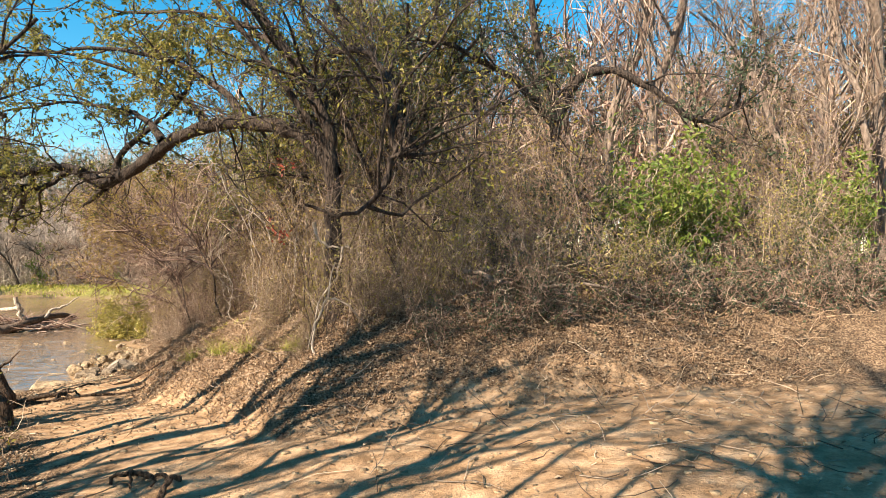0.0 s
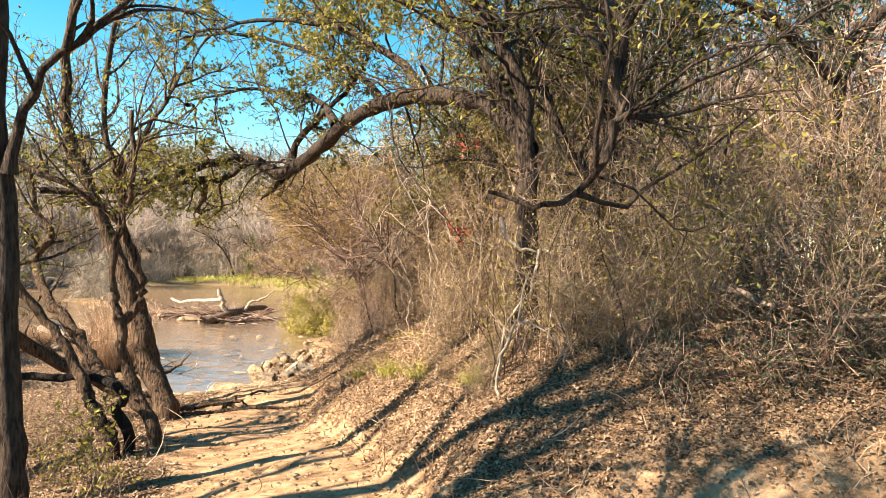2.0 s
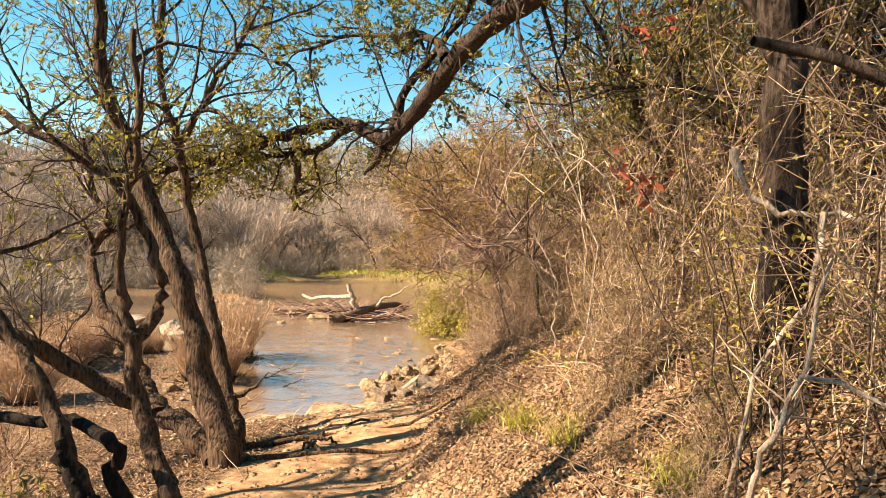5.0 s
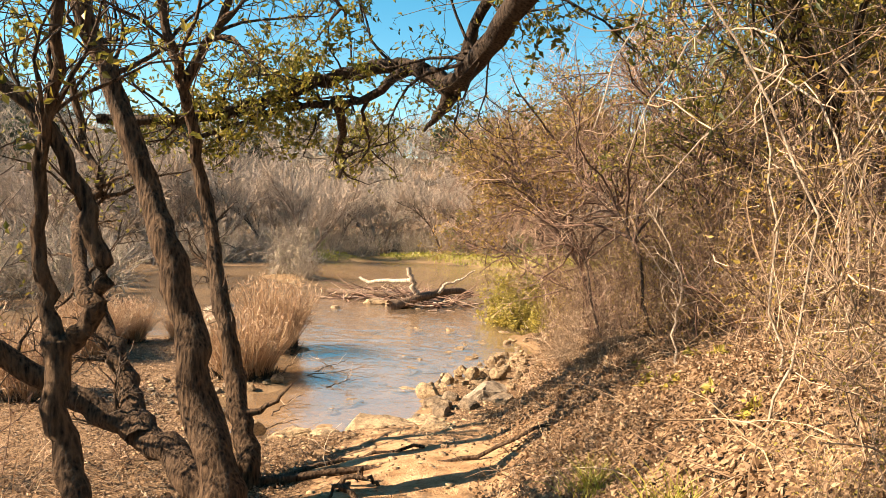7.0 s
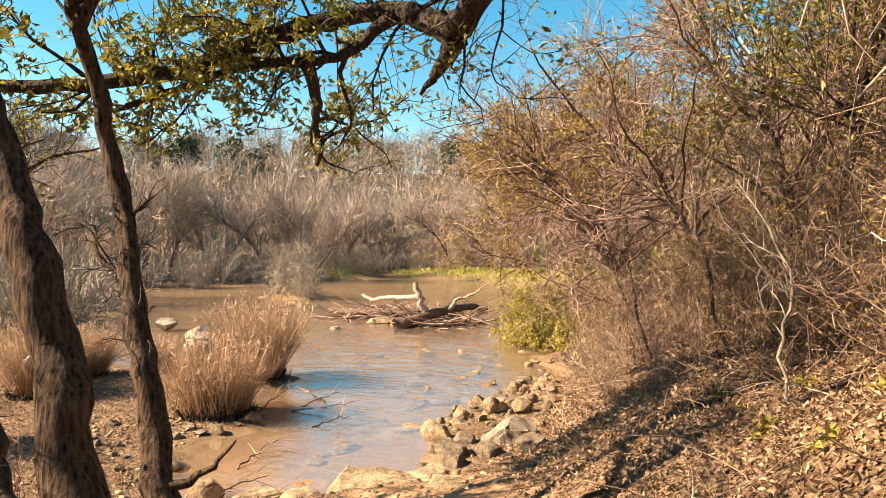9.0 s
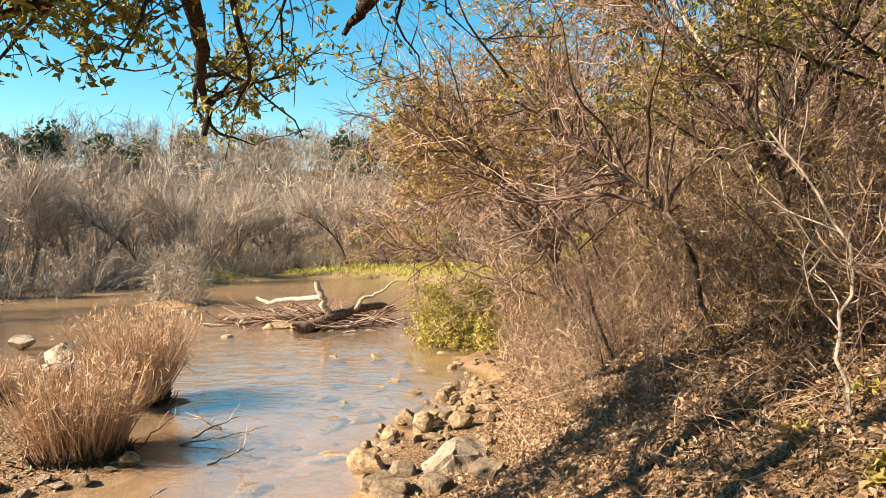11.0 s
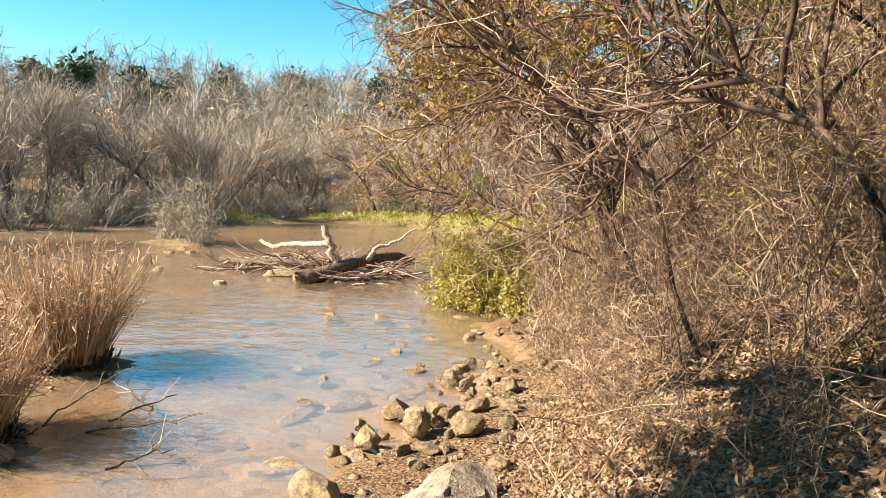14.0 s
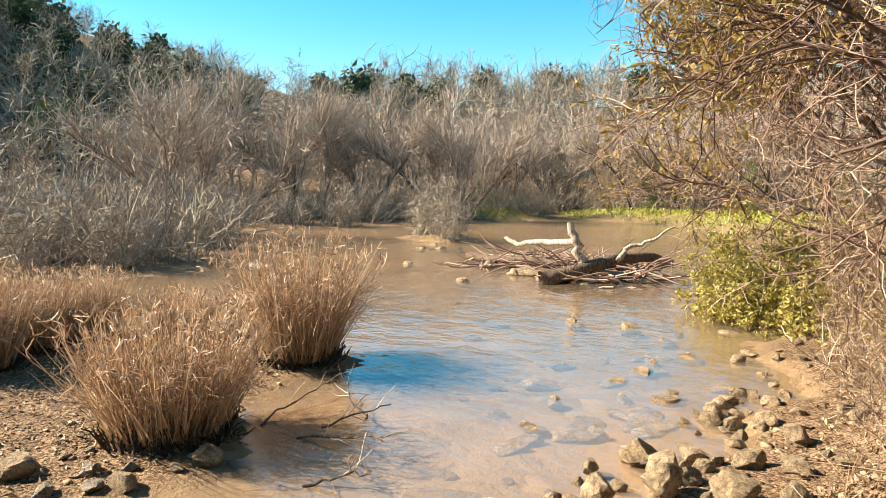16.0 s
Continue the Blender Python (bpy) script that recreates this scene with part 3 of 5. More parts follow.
# oak on the bank, whose long limb arches over the track
rt = thing("live_oak", origin, "old live oak whose long crooked limb arches over the track", "tree")
a = stem(rt, rooted([(-1.22, 7.98, 1.9), (-1.24, 8.0, 2.5), (-1.25, 8.0, 3.0), (-1.28, 8.0, 3.5), (-1.36, 8.0, 3.9), (-1.67, 8.0, 4.5), (-2.2, 8.0, 5.2), (-2.6, 8.1, 6.2)]), 0.115, 0.05, DARK_BARK, steps=36)
a2 = stem(rt, rooted([(0.05, 9.0, 2.4), (-0.05, 9.0, 2.85), (-0.25, 9.0, 3.3), (-0.45, 9.0, 3.75), (-0.73, 9.0, 4.46), (-1.3, 9.0, 5.3), (-1.7, 9.0, 6.4)]), 0.12, 0.05, DARK_BARK, steps=30)
limb = stem(rt, [(-1.25, 8.0, 3.3), (-1.6, 8.32, 3.72), (-2.1, 8.77, 3.95), (-2.85, 9.45, 4.1), (-3.72, 10.22, 4.05), (-4.5, 10.92, 3.76), (-5.15, 11.5, 3.58), (-5.6, 11.92, 3.5)], 0.085, 0.095, DARK_BARK, "limb", 12, 40, 0.012, 0.1)
left = stem(rt, [(-5.6, 11.92, 3.5), (-5.85, 12.0, 3.62), (-6.1, 12.03, 3.74), (-6.36, 12.0, 3.79), (-6.75, 11.6, 3.62), (-7.1, 11.25, 3.42), (-7.4, 10.9, 3.25), (-7.75, 10.55, 3.12), (-8.3, 10.1, 3.1)], 0.1, 0.045, DARK_BARK, "limb", 12, 36, 0.015, 0.1)
stem(rt, [(-5.6, 11.92, 3.46), (-5.75, 12.0, 3.32), (-5.88, 12.05, 3.23), (-6.02, 12.1, 3.13)], 0.085, 0.014, DARK_BARK, "limb", 8, 12)
low = stem(rt, [(-6.2, 12.0, 3.72), (-6.4, 11.85, 3.5), (-6.6, 11.7, 3.38), (-6.9, 11.4, 3.34), (-7.3, 11.0, 3.15), (-7.6, 10.7, 2.98)], 0.05, 0.02, DARK_BARK, "limb", 8, 18)
hang = stem(rt, [(-6.75, 11.6, 3.4), (-6.9, 11.9, 3.18), (-7.1, 12.1, 3.1), (-7.28, 12.3, 2.98), (-7.3, 12.4, 2.85), (-7.38, 12.42, 2.7)], 0.055, 0.02, DARK_BARK, "limb", 8, 16)
up1 = stem(rt, [(-5.3, 11.6, 3.55), (-5.1, 11.5, 4.0), (-4.45, 11.2, 4.4), (-3.9, 10.95, 4.85), (-3.7, 10.6, 5.4)], 0.06, 0.02, DARK_BARK, "limb", 7, 16)
up2 = stem(rt, [(-4.1, 10.55, 4.0), (-4.7, 11.4, 4.5), (-5.5, 12.0, 4.8), (-6.4, 12.15, 4.9), (-7.3, 11.95, 4.7)], 0.06, 0.015, DARK_BARK, "limb", 7, 18)
up3 = stem(rt, [(-3.2, 9.78, 4.12), (-3.9, 11.1, 4.7), (-4.8, 11.35, 5.2), (-5.9, 11.25, 5.5), (-6.7, 10.95, 5.4)], 0.06, 0.015, DARK_BARK, "limb", 7, 18)
up4 = stem(rt, [(-2.5, 9.13, 4.05), (-3.0, 9.6, 4.6), (-3.8, 9.7, 5.0), (-4.7, 9.6, 5.1), (-5.6, 9.6, 5.0)], 0.06, 0.015, DARK_BARK, "limb", 7, 18)
up5 = stem(rt, [(-1.6, 8.0, 4.4), (-2.1, 8.9, 5.0), (-2.9, 9.5, 5.5), (-4.0, 10.1, 5.8), (-5.0, 10.5, 5.8)], 0.06, 0.015, DARK_BARK, "limb", 7, 18)
droop = stem(rt, [(-7.3, 11.95, 4.65), (-7.8, 12.9, 4.8), (-8.3, 13.7, 4.5), (-8.75, 14.3, 3.75)], 0.03, 0.007, DARK_BARK, "limb", 6, 14)
droop2 = stem(rt, [(-7.8, 12.9, 4.8), (-8.8, 13.4, 4.5), (-9.4, 13.7, 4.2)], 0.018, 0.006, DARK_BARK, "limb", 6, 12)
dress(rt, [droop[:, 7:], droop2[:, 5:]], 5, 3, 4, DARK_BARK, OAK_TWIG, OAK_LEAF, 0.3, (0.06, 0.036), 0.1)
up6 = stem(rt, [(-1.28, 8.0, 3.5), (-1.75, 7.9, 4.2), (-2.4, 7.9, 5.0), (-3.2, 7.9, 5.9)], 0.045, 0.015, DARK_BARK, "limb", 7, 14)
dress(rt, [up6], 14, 4, 6, DARK_BARK, OAK_TWIG, OAK_LEAF, 1.0, (0.06, 0.03), 0.1)
bend = stem(rt, [(-1.3, 6.5, 2.82), (-1.05, 6.55, 2.74), (-0.85, 6.55, 2.76), (-0.66, 6.5, 2.9), (-0.52, 6.45, 3.15), (-0.5, 6.5, 3.5), (-0.55, 6.7, 4.0), (-0.9, 7.4, 4.5), (-1.3, 7.9, 4.6)], 0.012, 0.034, DARK_BARK, "limb", 8, 26, 0.02, 0)
dress(rt, [left, low, up1, up2, up3, up4, up5], 13, 4, 8, DARK_BARK, OAK_TWIG, OAK_LEAF, 0.9, (0.06, 0.031), above=2.72)
dress(rt, [hang, low], 11, 4, 4, DARK_BARK, OAK_TWIG, OAK_LEAF, 0.65, (0.058, 0.03), above=2.6)
dress(rt, [limb[:, 3:], a[:, 12:], a2[:, 9:], bend], 22, 4, 3, DARK_BARK, OAK_TWIG, OAK_LEAF, 1.3, (0.055, 0.025), -0.1)


# oak up the bank with a mossy sideways limb
t8 = thing("oak_tree", origin, "dark oak up the bank with a mossy sideways limb", "tree")
a = stem(t8, rooted([(1.5, 9.6, 2.4), (1.45, 9.65, 3.3), (1.55, 9.6, 4.3), (1.3, 9.8, 5.4), (1.2, 9.9, 6.8)]), 0.11, 0.04, DARK_BARK)
b = stem(t8, [(1.52, 9.6, 4.2), (1.9, 9.6, 4.85), (2.5, 9.5, 4.85), (3.0, 9.4, 4.5), (3.5, 9.4, 4.2), (4.1, 9.5, 4.5)], 0.075, 0.03, DARK_BARK, "limb", 8, 18)
c = stem(t8, [(1.52, 9.6, 4.2), (0.9, 9.5, 4.8), (0.2, 9.3, 5.1), (-0.5, 9.1, 5.2)], 0.06, 0.02, DARK_BARK, "limb", 7, 14)
dress(t8, [a[:, 10:], b, c], 12, 4, 5, DARK_BARK, OAK_TWIG, CEDAR_LEAF, 1.1, (0.06, 0.03))


# ---- made-up trees and bushes ----
rng = np.random.default_rng(12)
def bare_tree(label, category, height, bark_mat, twig_mat, leaf_mat=None, leaf_each=0, stems=1, spread=0.85, thick=0.015, dense=1.0, leaf=(0.06, 0.03), name="bare_tree", stout=1.0, wide=1.0):
    tree = thing(name, origin, label, category)
    base = np.zeros((stems, 3)) + rng.normal(size=(stems, 3)) * (0.12, 0.12, 0) - (0, 0, 0.15)
    lean = unit(rng.normal(size=(stems, 3)) * (0.24 if stems > 1 else 0.14) * (1, 1, 0) + (0, 0, 1))
    tr = grow(base, lean, height * (0.8 + 0.2 * rng.random(stems)), 12, 0.15, 0.03)
    part("trunk", Geo().tubes(tr, height * thick, height * 0.004, 8, 0.5, 0.15), bark_mat, tree)
    s, w, u = sprout(tr, int(14 * dense / max(1, stems * 0.5)), 0.2, 0.97, spread, 0.35)
    l1 = grow(s, w, height * 0.42 * (1.1 - 0.75 * u) * (0.7 + 0.6 * rng.random(len(s))), 6, 0.2, 0.04)
    each_bough(tree, l1, stout * height * 0.0046 * (1.2 - 0.7 * u), bark_mat, "limb", 4)
    s, w, u = sprout(l1, int(8 * dense), 0.15, 1, 0.75, 0.1)
    l2 = grow(s, w, height * 0.15 * (0.6 + 0.8 * rng.random(len(s))), 3, 0.2, 0.03)
    s, w, u = sprout(l2, 7 if wide == 1 else 4, 0.15, 1, 0.8, 0.05)
    l3 = grow(s, w, height * 0.065 * (0.6 + 0.8 * rng.random(len(s))), 2, 0.2)
    mass("twig_mass", Geo().strips(l2, wide * height * 0.0024, wide * height * 0.0013).strips(l3, wide * height * 0.0012, wide * height * 0.0007), twig_mat, tree)
    if leaf_mat:
        at, _, _ = sprout(l3, leaf_each, 0.1, 1)
        mass("foliage", Geo().leaves(at, *leaf), leaf_mat, tree, False)
    return tree


def bush(label, height, twig_mat, leaf_mat=None, leaf_each=0, stems=34, width=0.5, droop=-0.02, leaf=(0.034, 0.017), name="shrub", fine=1.0, thick=1.0, near=False, wide=1.0):
    b = thing(name, origin, label, "shrub")
    base = rng.normal(size=(stems, 3)) * (0.28, 0.28, 0) * height * 0.4 - (0, 0, 0.1)
    lean = unit(rng.normal(size=(stems, 3)) * (width * 1.15, width * 1.15, 0.1) + (0, 0, 1))

    def held(paths):
        """Only shoots that stay within the bush's own width."""
        return paths[np.hypot(paths[..., 0], paths[..., 1]).max(1) < reach * rng.uniform(0.6, 1.12, len(paths))]

    reach = height * (0.12 + 0.75 * width)
    st = held(grow(base, lean, height * (0.55 + 0.6 * rng.random(stems)), 8, 0.24, droop))
    stems = len(st)
    mass("stem_mass", Geo().tubes(st, thick * (0.003 + 0.0026 * height * rng.random(stems) ** 2), 0.002, 4, 0.2), twig_mat, b)
    s, w, u = sprout(st, int(8 * fine), 0.08, 1, 1.2, 0.0)
    l1 = held(grow(s, w, height * 0.34 * (0.4 + rng.random(len(s))) * (1.15 - 0.6 * u), 4, 0.33, droop))
    s, w, u = sprout(l1, int(8 * fine), 0.1, 1, 1.3)
    l2 = held(grow(s, w, height * 0.12 * (0.4 + rng.random(len(s))), 2, 0.3, droop))
    mass("twig_mass", (Geo().tubes(l1, 0.0034, 0.0017, 3) if near else Geo().strips(l1, wide * 0.006, wide * 0.003)).strips(l2, wide * 0.004, wide * 0.002), twig_mat, b)
    if leaf_mat:
        at, _, _ = sprout(l2, leaf_each, 0.1, 1)
        mass("foliage", Geo().leaves(at, *leaf), leaf_mat, b, False)
    return b


def plant(ob, x, y, size=1.0, turn=None, z=None, tilt=(0, 0)):
    turn = rng.random() * 360 if turn is None else turn
    m = pose(x, y, floor_at(x, y) if z is None else z, tilt[0], tilt[1], turn) @ Matrix.Diagonal((size, size, size, 1))
    return m


def scatter(kinds, spots, group=""):
    """The first plants of each kind stand at the first spots; the rest are copies."""
    for i, (x, y, size) in enumerate(spots):
        ob = kinds[i % len(kinds)]
        m = plant(ob, x, y, size)
        if i < len(kinds):
            ob.matrix_basis = m
            if group:
                ob["group"] = group
        else:
            keep = ob.scale.copy()
            ob.scale = (1, 1, 1)
            copy_thing(ob, m)
            ob.scale = keep


def spots_in(n, box, size, ok, gap):
    out = []
    for _ in range(n * 40):
        x, y = rng.uniform(box[0], box[2]), rng.uniform(box[1], box[3])
        if ok(x, y) and all((x - p[0]) ** 2 + (y - p[1]) ** 2 > gap * gap for p in out):
            out.append((x, y, rng.uniform(*size)))
            if len(out) == n:
                break
    return out


def right_of(x, y):
    return float(from_track(np.array([x]), np.array([y]))[1][0])


def dry(x, y):
    return float(from_shore(np.array([x]), np.array([y]))[0])


front = [
    bush("low tan brush with yellow-green leaves", 1.45, TAN_TWIG, OLIVE_LEAF, 1, 40, 0.45, near=True, leaf=(0.04, 0.022)),
    bush("low tangled dry brush with bare twigs", 1.5, TAN_TWIG, None, 0, 46, 0.45, near=True),
    bush("low brush with yellow-olive leaves", 1.3, TAN_TWIG, OLIVE_LEAF, 1, 36, 0.5, near=True, leaf=(0.04, 0.022)),
]
middle = [
    bush("tangled tan brush with bare arching twigs", 2.5, TAN_TWIG, YELLOW_LEAF, 1, 36, 0.5, leaf=(0.04, 0.022)),
    bush("dense dry brush with pinkish brown twigs", 2.7, RED_TWIG, YELLOW_LEAF, 1, 46, 0.5, leaf=(0.036, 0.02)),
    bush("tan brush with yellow-green leaves", 2.3, TAN_TWIG, OLIVE_LEAF, 1, 38, 0.5, leaf=(0.04, 0.022)),
]
back = [
    bush("tall pale bare brush with fine tangled twigs", 3.6, TAN_TWIG, None, 0, 44, 0.4),
    bush("tall brown brush with dense twigs", 3.8, RED_TWIG, YELLOW_LEAF, 1, 44, 0.4),
]


def slim(spots, reach):
    """Keeps each bush small enough to stand clear of the track."""
    out = []
    for x, y, size in spots:
        room = (right_of(x, y) - 1.0) / reach
        out.append((x, y, max(0.3, min(size, room))))
    return out


veil = bush("tan brush with small yellow-olive leaves before the oak", 1.9, TAN_TWIG, OLIVE_LEAF, 1, 46, 0.45, near=True, leaf=(0.027, 0.014))
scatter([veil], slim([(-1.5, 7.4, 0.75), (-0.85, 7.35, 0.85), (-1.95, 8.05, 0.8), (-2.25, 8.75, 0.8), (-0.3, 7.4, 0.85), (-1.5, 7.75, 1.1), (-0.9, 7.5, 1.2), (-2.3, 9.5, 0.6), (-2.0, 8.6, 1.15)], 0.87), "brush round the bank oak")


def up_bank(x, y):
    """Metres up the bank from its foot."""
    return min(right_of(x, y) - 0.35, y - 6.0 - 0.2 * max(0, x))


scatter(front, slim(spots_in(22, (-7.0, 6.2, 5, 19), (0.55, 1.0), lambda x, y: 1.1 < up_bank(x, y) < 1.7 and dry(x, y) > 0.5 and (y < 9.3 or y > 15), 0.4), 0.7), "low brush on the bank")
scatter(middle, slim(spots_in(36, (-7.0, 6.2, 6, 20), (0.8, 1.1), lambda x, y: (1.5 if y < 9.5 else 2.0 if y < 12.8 else 1.1) < up_bank(x, y) < 3.2 and math.hypot(x - 2.7, y - 8.6) > 1.0 and dry(x, y) > 0.6, 0.6), 1.25), "thicket on the bank")
scatter(back, spots_in(20, (-6.5, 8, 10, 24), (0.8, 1.15), lambda x, y: 2.6 < up_bank(x, y) < 8.0 and dry(x, y) > 1 and math.hypot(x - 2.7, y - 8.6) > 1.3, 0.95), "tall thicket behind the bank")

rng = np.random.default_rng(13)
woods = [
    bare_tree("bare tree with grey bark and fine brown twigs", "tree", 7.5, GREY_BARK, RED_TWIG),
    bare_tree("many-stemmed bare tree with tan twigs", "tree", 6.0, GREY_BARK, TAN_TWIG, stems=3),
    bare_tree("evergreen oak with dark dense leaves", "tree", 6.5, DARK_BARK, OAK_TWIG, OAK_LEAF, 5, spread=0.9),
]
wood_spots = spots_in(40, (-5.5, 8.5, 15, 27), (0.8, 1.3), lambda x, y: up_bank(x, y) > 2.4 and dry(x, y) > 2, 1.3)
scatter(woods, wood_spots, "wood on the bank")

rng = np.random.default_rng(14)
# trees behind and beside the start of the walk, which shade the track
shade = bare_tree("spreading oak beside the track, half in leaf", "tree", 7.0, DARK_BARK, OAK_TWIG, OAK_LEAF, 1, spread=1.2, thick=0.024, dense=1.1, stout=2.3)
scatter([shade], [(-4.4, 0.6, 1.0), (-2.8, -1.4, 1.5), (-6.3, 2.6, 0.85), (-0.9, -3.0, 1.5), (-7.6, 4.6, 0.85), (-5.2, -1.8, 1.4), (-3.6, -3.4, 1.3), (-7.2, 0.2, 1.1), (-1.8, -5.4, 1.5), (-9.2, 2.2, 1.5), (-6.6, -4.2, 1.6), (-5.4, 2.0, 0.85), (-8.6, -1.0, 1.25), (-3.2, -0.3, 0.9), (-1.9, -2.4, 1.0)], "oaks that shade the track")

# ---- far bank and hill ----
rng = np.random.default_rng(15)
grey = [
    bare_tree("bare grey tree on the far bank", "tree", 6.2, GREY_BARK, GREY_TWIG, stems=2, spread=0.5, dense=1.7, wide=1.8, stout=1.2),
    bare_tree("bare many-stemmed tree on the far bank", "tree", 5.2, GREY_BARK, GREY_TWIG, stems=3, spread=0.5, dense=1.5, wide=1.8, stout=1.2),
    bare_tree("bare leaning tree with brown twigs on the far bank", "tree", 5.6, DARK_BARK, GREY_TWIG, spread=0.5, dense=1.7, wide=1.8, stout=1.2),
]
far_bank = spots_in(42, (-46, 12, -6, 56), (0.8, 1.2), lambda x, y: 0.5 < dry(x, y) < 13 and y - 12 > -0.9 * (x + 4) * 0.35 and (x < -24.5 or y > 38.5), 1.6)
scatter(grey, far_bank, "trees on the far bank")
snag = bare_tree("tall pale sycamore, bare, with white limbs", "tree", 8.5, WHITE_BARK, GREY_TWIG, dense=0.8, wide=2.0, stout=2.2, thick=0.018)
snag.matrix_basis = plant(snag, -33.5, 39.5, 1.1)
twin = bare_tree("slim bare tree against the sky", "tree", 8.0, GREY_BARK, GREY_TWIG, stems=2, dense=1.2, wide=1.8, stout=1.2)
twin.matrix_basis = plant(twin, -19.5, 42.5, 1.0)

# wooded hillside: uncountable small bare trees
def hillside(n, turn=(-100, 12), near=30, deep=70, tall=(3.2, 6.6), margin=5):
    g = Geo()
    ang = rng.uniform(radians(turn[0]), radians(turn[1]), n)
    dist = near + deep * rng.random(n) ** 0.75
    x, y = -6 + np.sin(ang) * dist, 12 + np.cos(ang) * dist
    keep = (from_shore(x, y) > margin) & ((x < -8) | (y > 14 + 0.1 * x))
    x, y = x[keep], y[keep]
    z = land(x, y)[0]
    n = len(x)
    h = rng.uniform(*tall, n)
    base = np.stack([x, y, z - 0.2], -1)
    base, h = np.repeat(base, 3, 0) + rng.normal(size=(3 * n, 3)) * (0.15, 0.15, 0), np.repeat(h, 3) * rng.uniform(0.7, 1, 3 * n)
    tr = grow(base, unit(rng.normal(size=(3 * n, 3)) * (0.17, 0.17, 0) + (0, 0, 1)), h, 4, 0.12, 0.03)
    g.strips(tr, 0.085, 0.03)
    s, w, u = sprout(tr, 7, 0.15, 1, 1.0, 0.15)
    l1 = grow(s, w, np.repeat(h, 7) * 0.36 * (1.15 - 0.7 * u), 3, 0.15, 0.05)
    g.strips(l1, 0.045, 0.022)
    s, w, u = sprout(l1, 6, 0.1, 1, 1.2, 0.1)
    g.strips(grow(s, w, 1.0 * (0.5 + rng.random(len(s))), 2, 0.25), 0.042, 0.024)
    return g


hill = part("far_woods", hillside(800), FAR_TWIG, None, smooth=False)
tagged(hill, "bare grey-brown winter woods over the hillside", "woods", kind="stuff")


def far_brush(n):
    """Low bare undergrowth along the far shore."""
    x, y = rng.uniform(-44, -8, n * 6), rng.uniform(6, 52, n * 6)
    s = from_shore(x, y)
    ok = (s > 0.3) & (s < 11) & ((x < -24.5) | (y > 38.5) | ((x < -18) & (y < 21)))
    x, y = x[ok][:n], y[ok][:n]
    base = np.repeat(np.stack([x, y, land(x, y)[0] - 0.05], -1), 14, 0)
    base = base + rng.normal(size=base.shape) * (0.25, 0.25, 0)
    st = grow(base, rng.normal(size=base.shape) * 0.55 + (0, 0, 1), rng.uniform(0.7, 2.1, len(base)), 3, 0.15)
    s2, w2, _ = sprout(st, 5, 0.2, 1, 1.0)
    return Geo().strips(st, 0.03, 0.014).strips(grow(s2, w2, 0.6, 2, 0.25), 0.018, 0.01)


tagged(part("far_brush", far_brush(420), FAR_TWIG, None, smooth=False), "low bare grey-brown brush along the far shore", "brush", kind="stuff")
behind = part("bank_woods", hillside(210, (-5, 85), 9, 26, (6.0, 9.0), 3), RED_TWIG, None, smooth=False)
tagged(behind, "bare brown winter woods behind the bank", "woods", kind="stuff")


def cedars(n):
    """Round evergreens dotted over the hill."""
    g = Geo()
    ang = rng.uniform(radians(-98), radians(-15), n)
    dist = rng.uniform(58, 104, n)
    x, y = -6 + np.sin(ang) * dist, 12 + np.cos(ang) * dist
    z = land(x, y)[0]
    for i in range(n):
        m = 420
        c = rng.normal(size=(m, 3))
        c = unit(c) * (0.25 + 0.75 * rng.random((m, 1))) * (1.5, 1.5, 2.2) * rng.uniform(0.7, 1.3)
        c += (x[i], y[i], z[i] + 1.6 + rng.uniform(0, 1.6))
        g.leaves(c, np.float64(0.7), np.float64(0.4))
    return g


def cedars_left(n):
    g = Geo()
    ang, dist = rng.uniform(radians(-104), radians(-64), n), rng.uniform(50, 92, n)
    x, y = -6 + np.sin(ang) * dist, 12 + np.cos(ang) * dist
    z = land(x, y)[0]
    for i in range(n):
        c = unit(rng.normal(size=(260, 3))) * (0.2 + 0.8 * rng.random((260, 1))) * (1.9, 1.9, 1.9) * rng.uniform(0.7, 1.3)
        g.leaves(c + (x[i], y[i], z[i] + 1.7), np.float64(0.75), np.float64(0.45))
    return g


tagged(part("hill_cedars", cedars_left(110), CEDAR_LEAF, None, smooth=False), "dense dark evergreens on the steep hill", "woods", kind="stuff")
tagged(part("far_cedars", cedars(46), CEDAR_LEAF, None, smooth=False), "dark green cedars dotted among bare hillside trees", "woods", kind="stuff")

rng = np.random.default_rng(16)
# twiggy bushes by the water
grey_bush = bush("rounded bare grey bush at the water's edge", 2.0, FAR_TWIG, None, 0, 70, 0.6, 0.0, fine=0.8, thick=1.6, wide=3.2)
scatter([grey_bush], [(-20.2, 25.0, 1.15), (-19.2, 24.6, 0.8), (-21.2, 25.5, 0.9), (-18.6, 15.6, 0.85), (-19.8, 16.4, 0.95), (-20.6, 14.6, 1.0), (-22.2, 16.8, 1.0),
                      (-21.6, 18.6, 0.9), (-19.2, 14.0, 0.9), (-24.5, 18.0, 1.2), (-23, 14.5, 1.2), (-26.8, 29.5, 1.0), (-26.4, 26, 0.9), (-25.5, 35, 1.1), (-28.2, 31.5, 1.1), (-24.6, 38.8, 1.0), (-13.5, 38.0, 1.2)],
        "grey bushes by the creek")

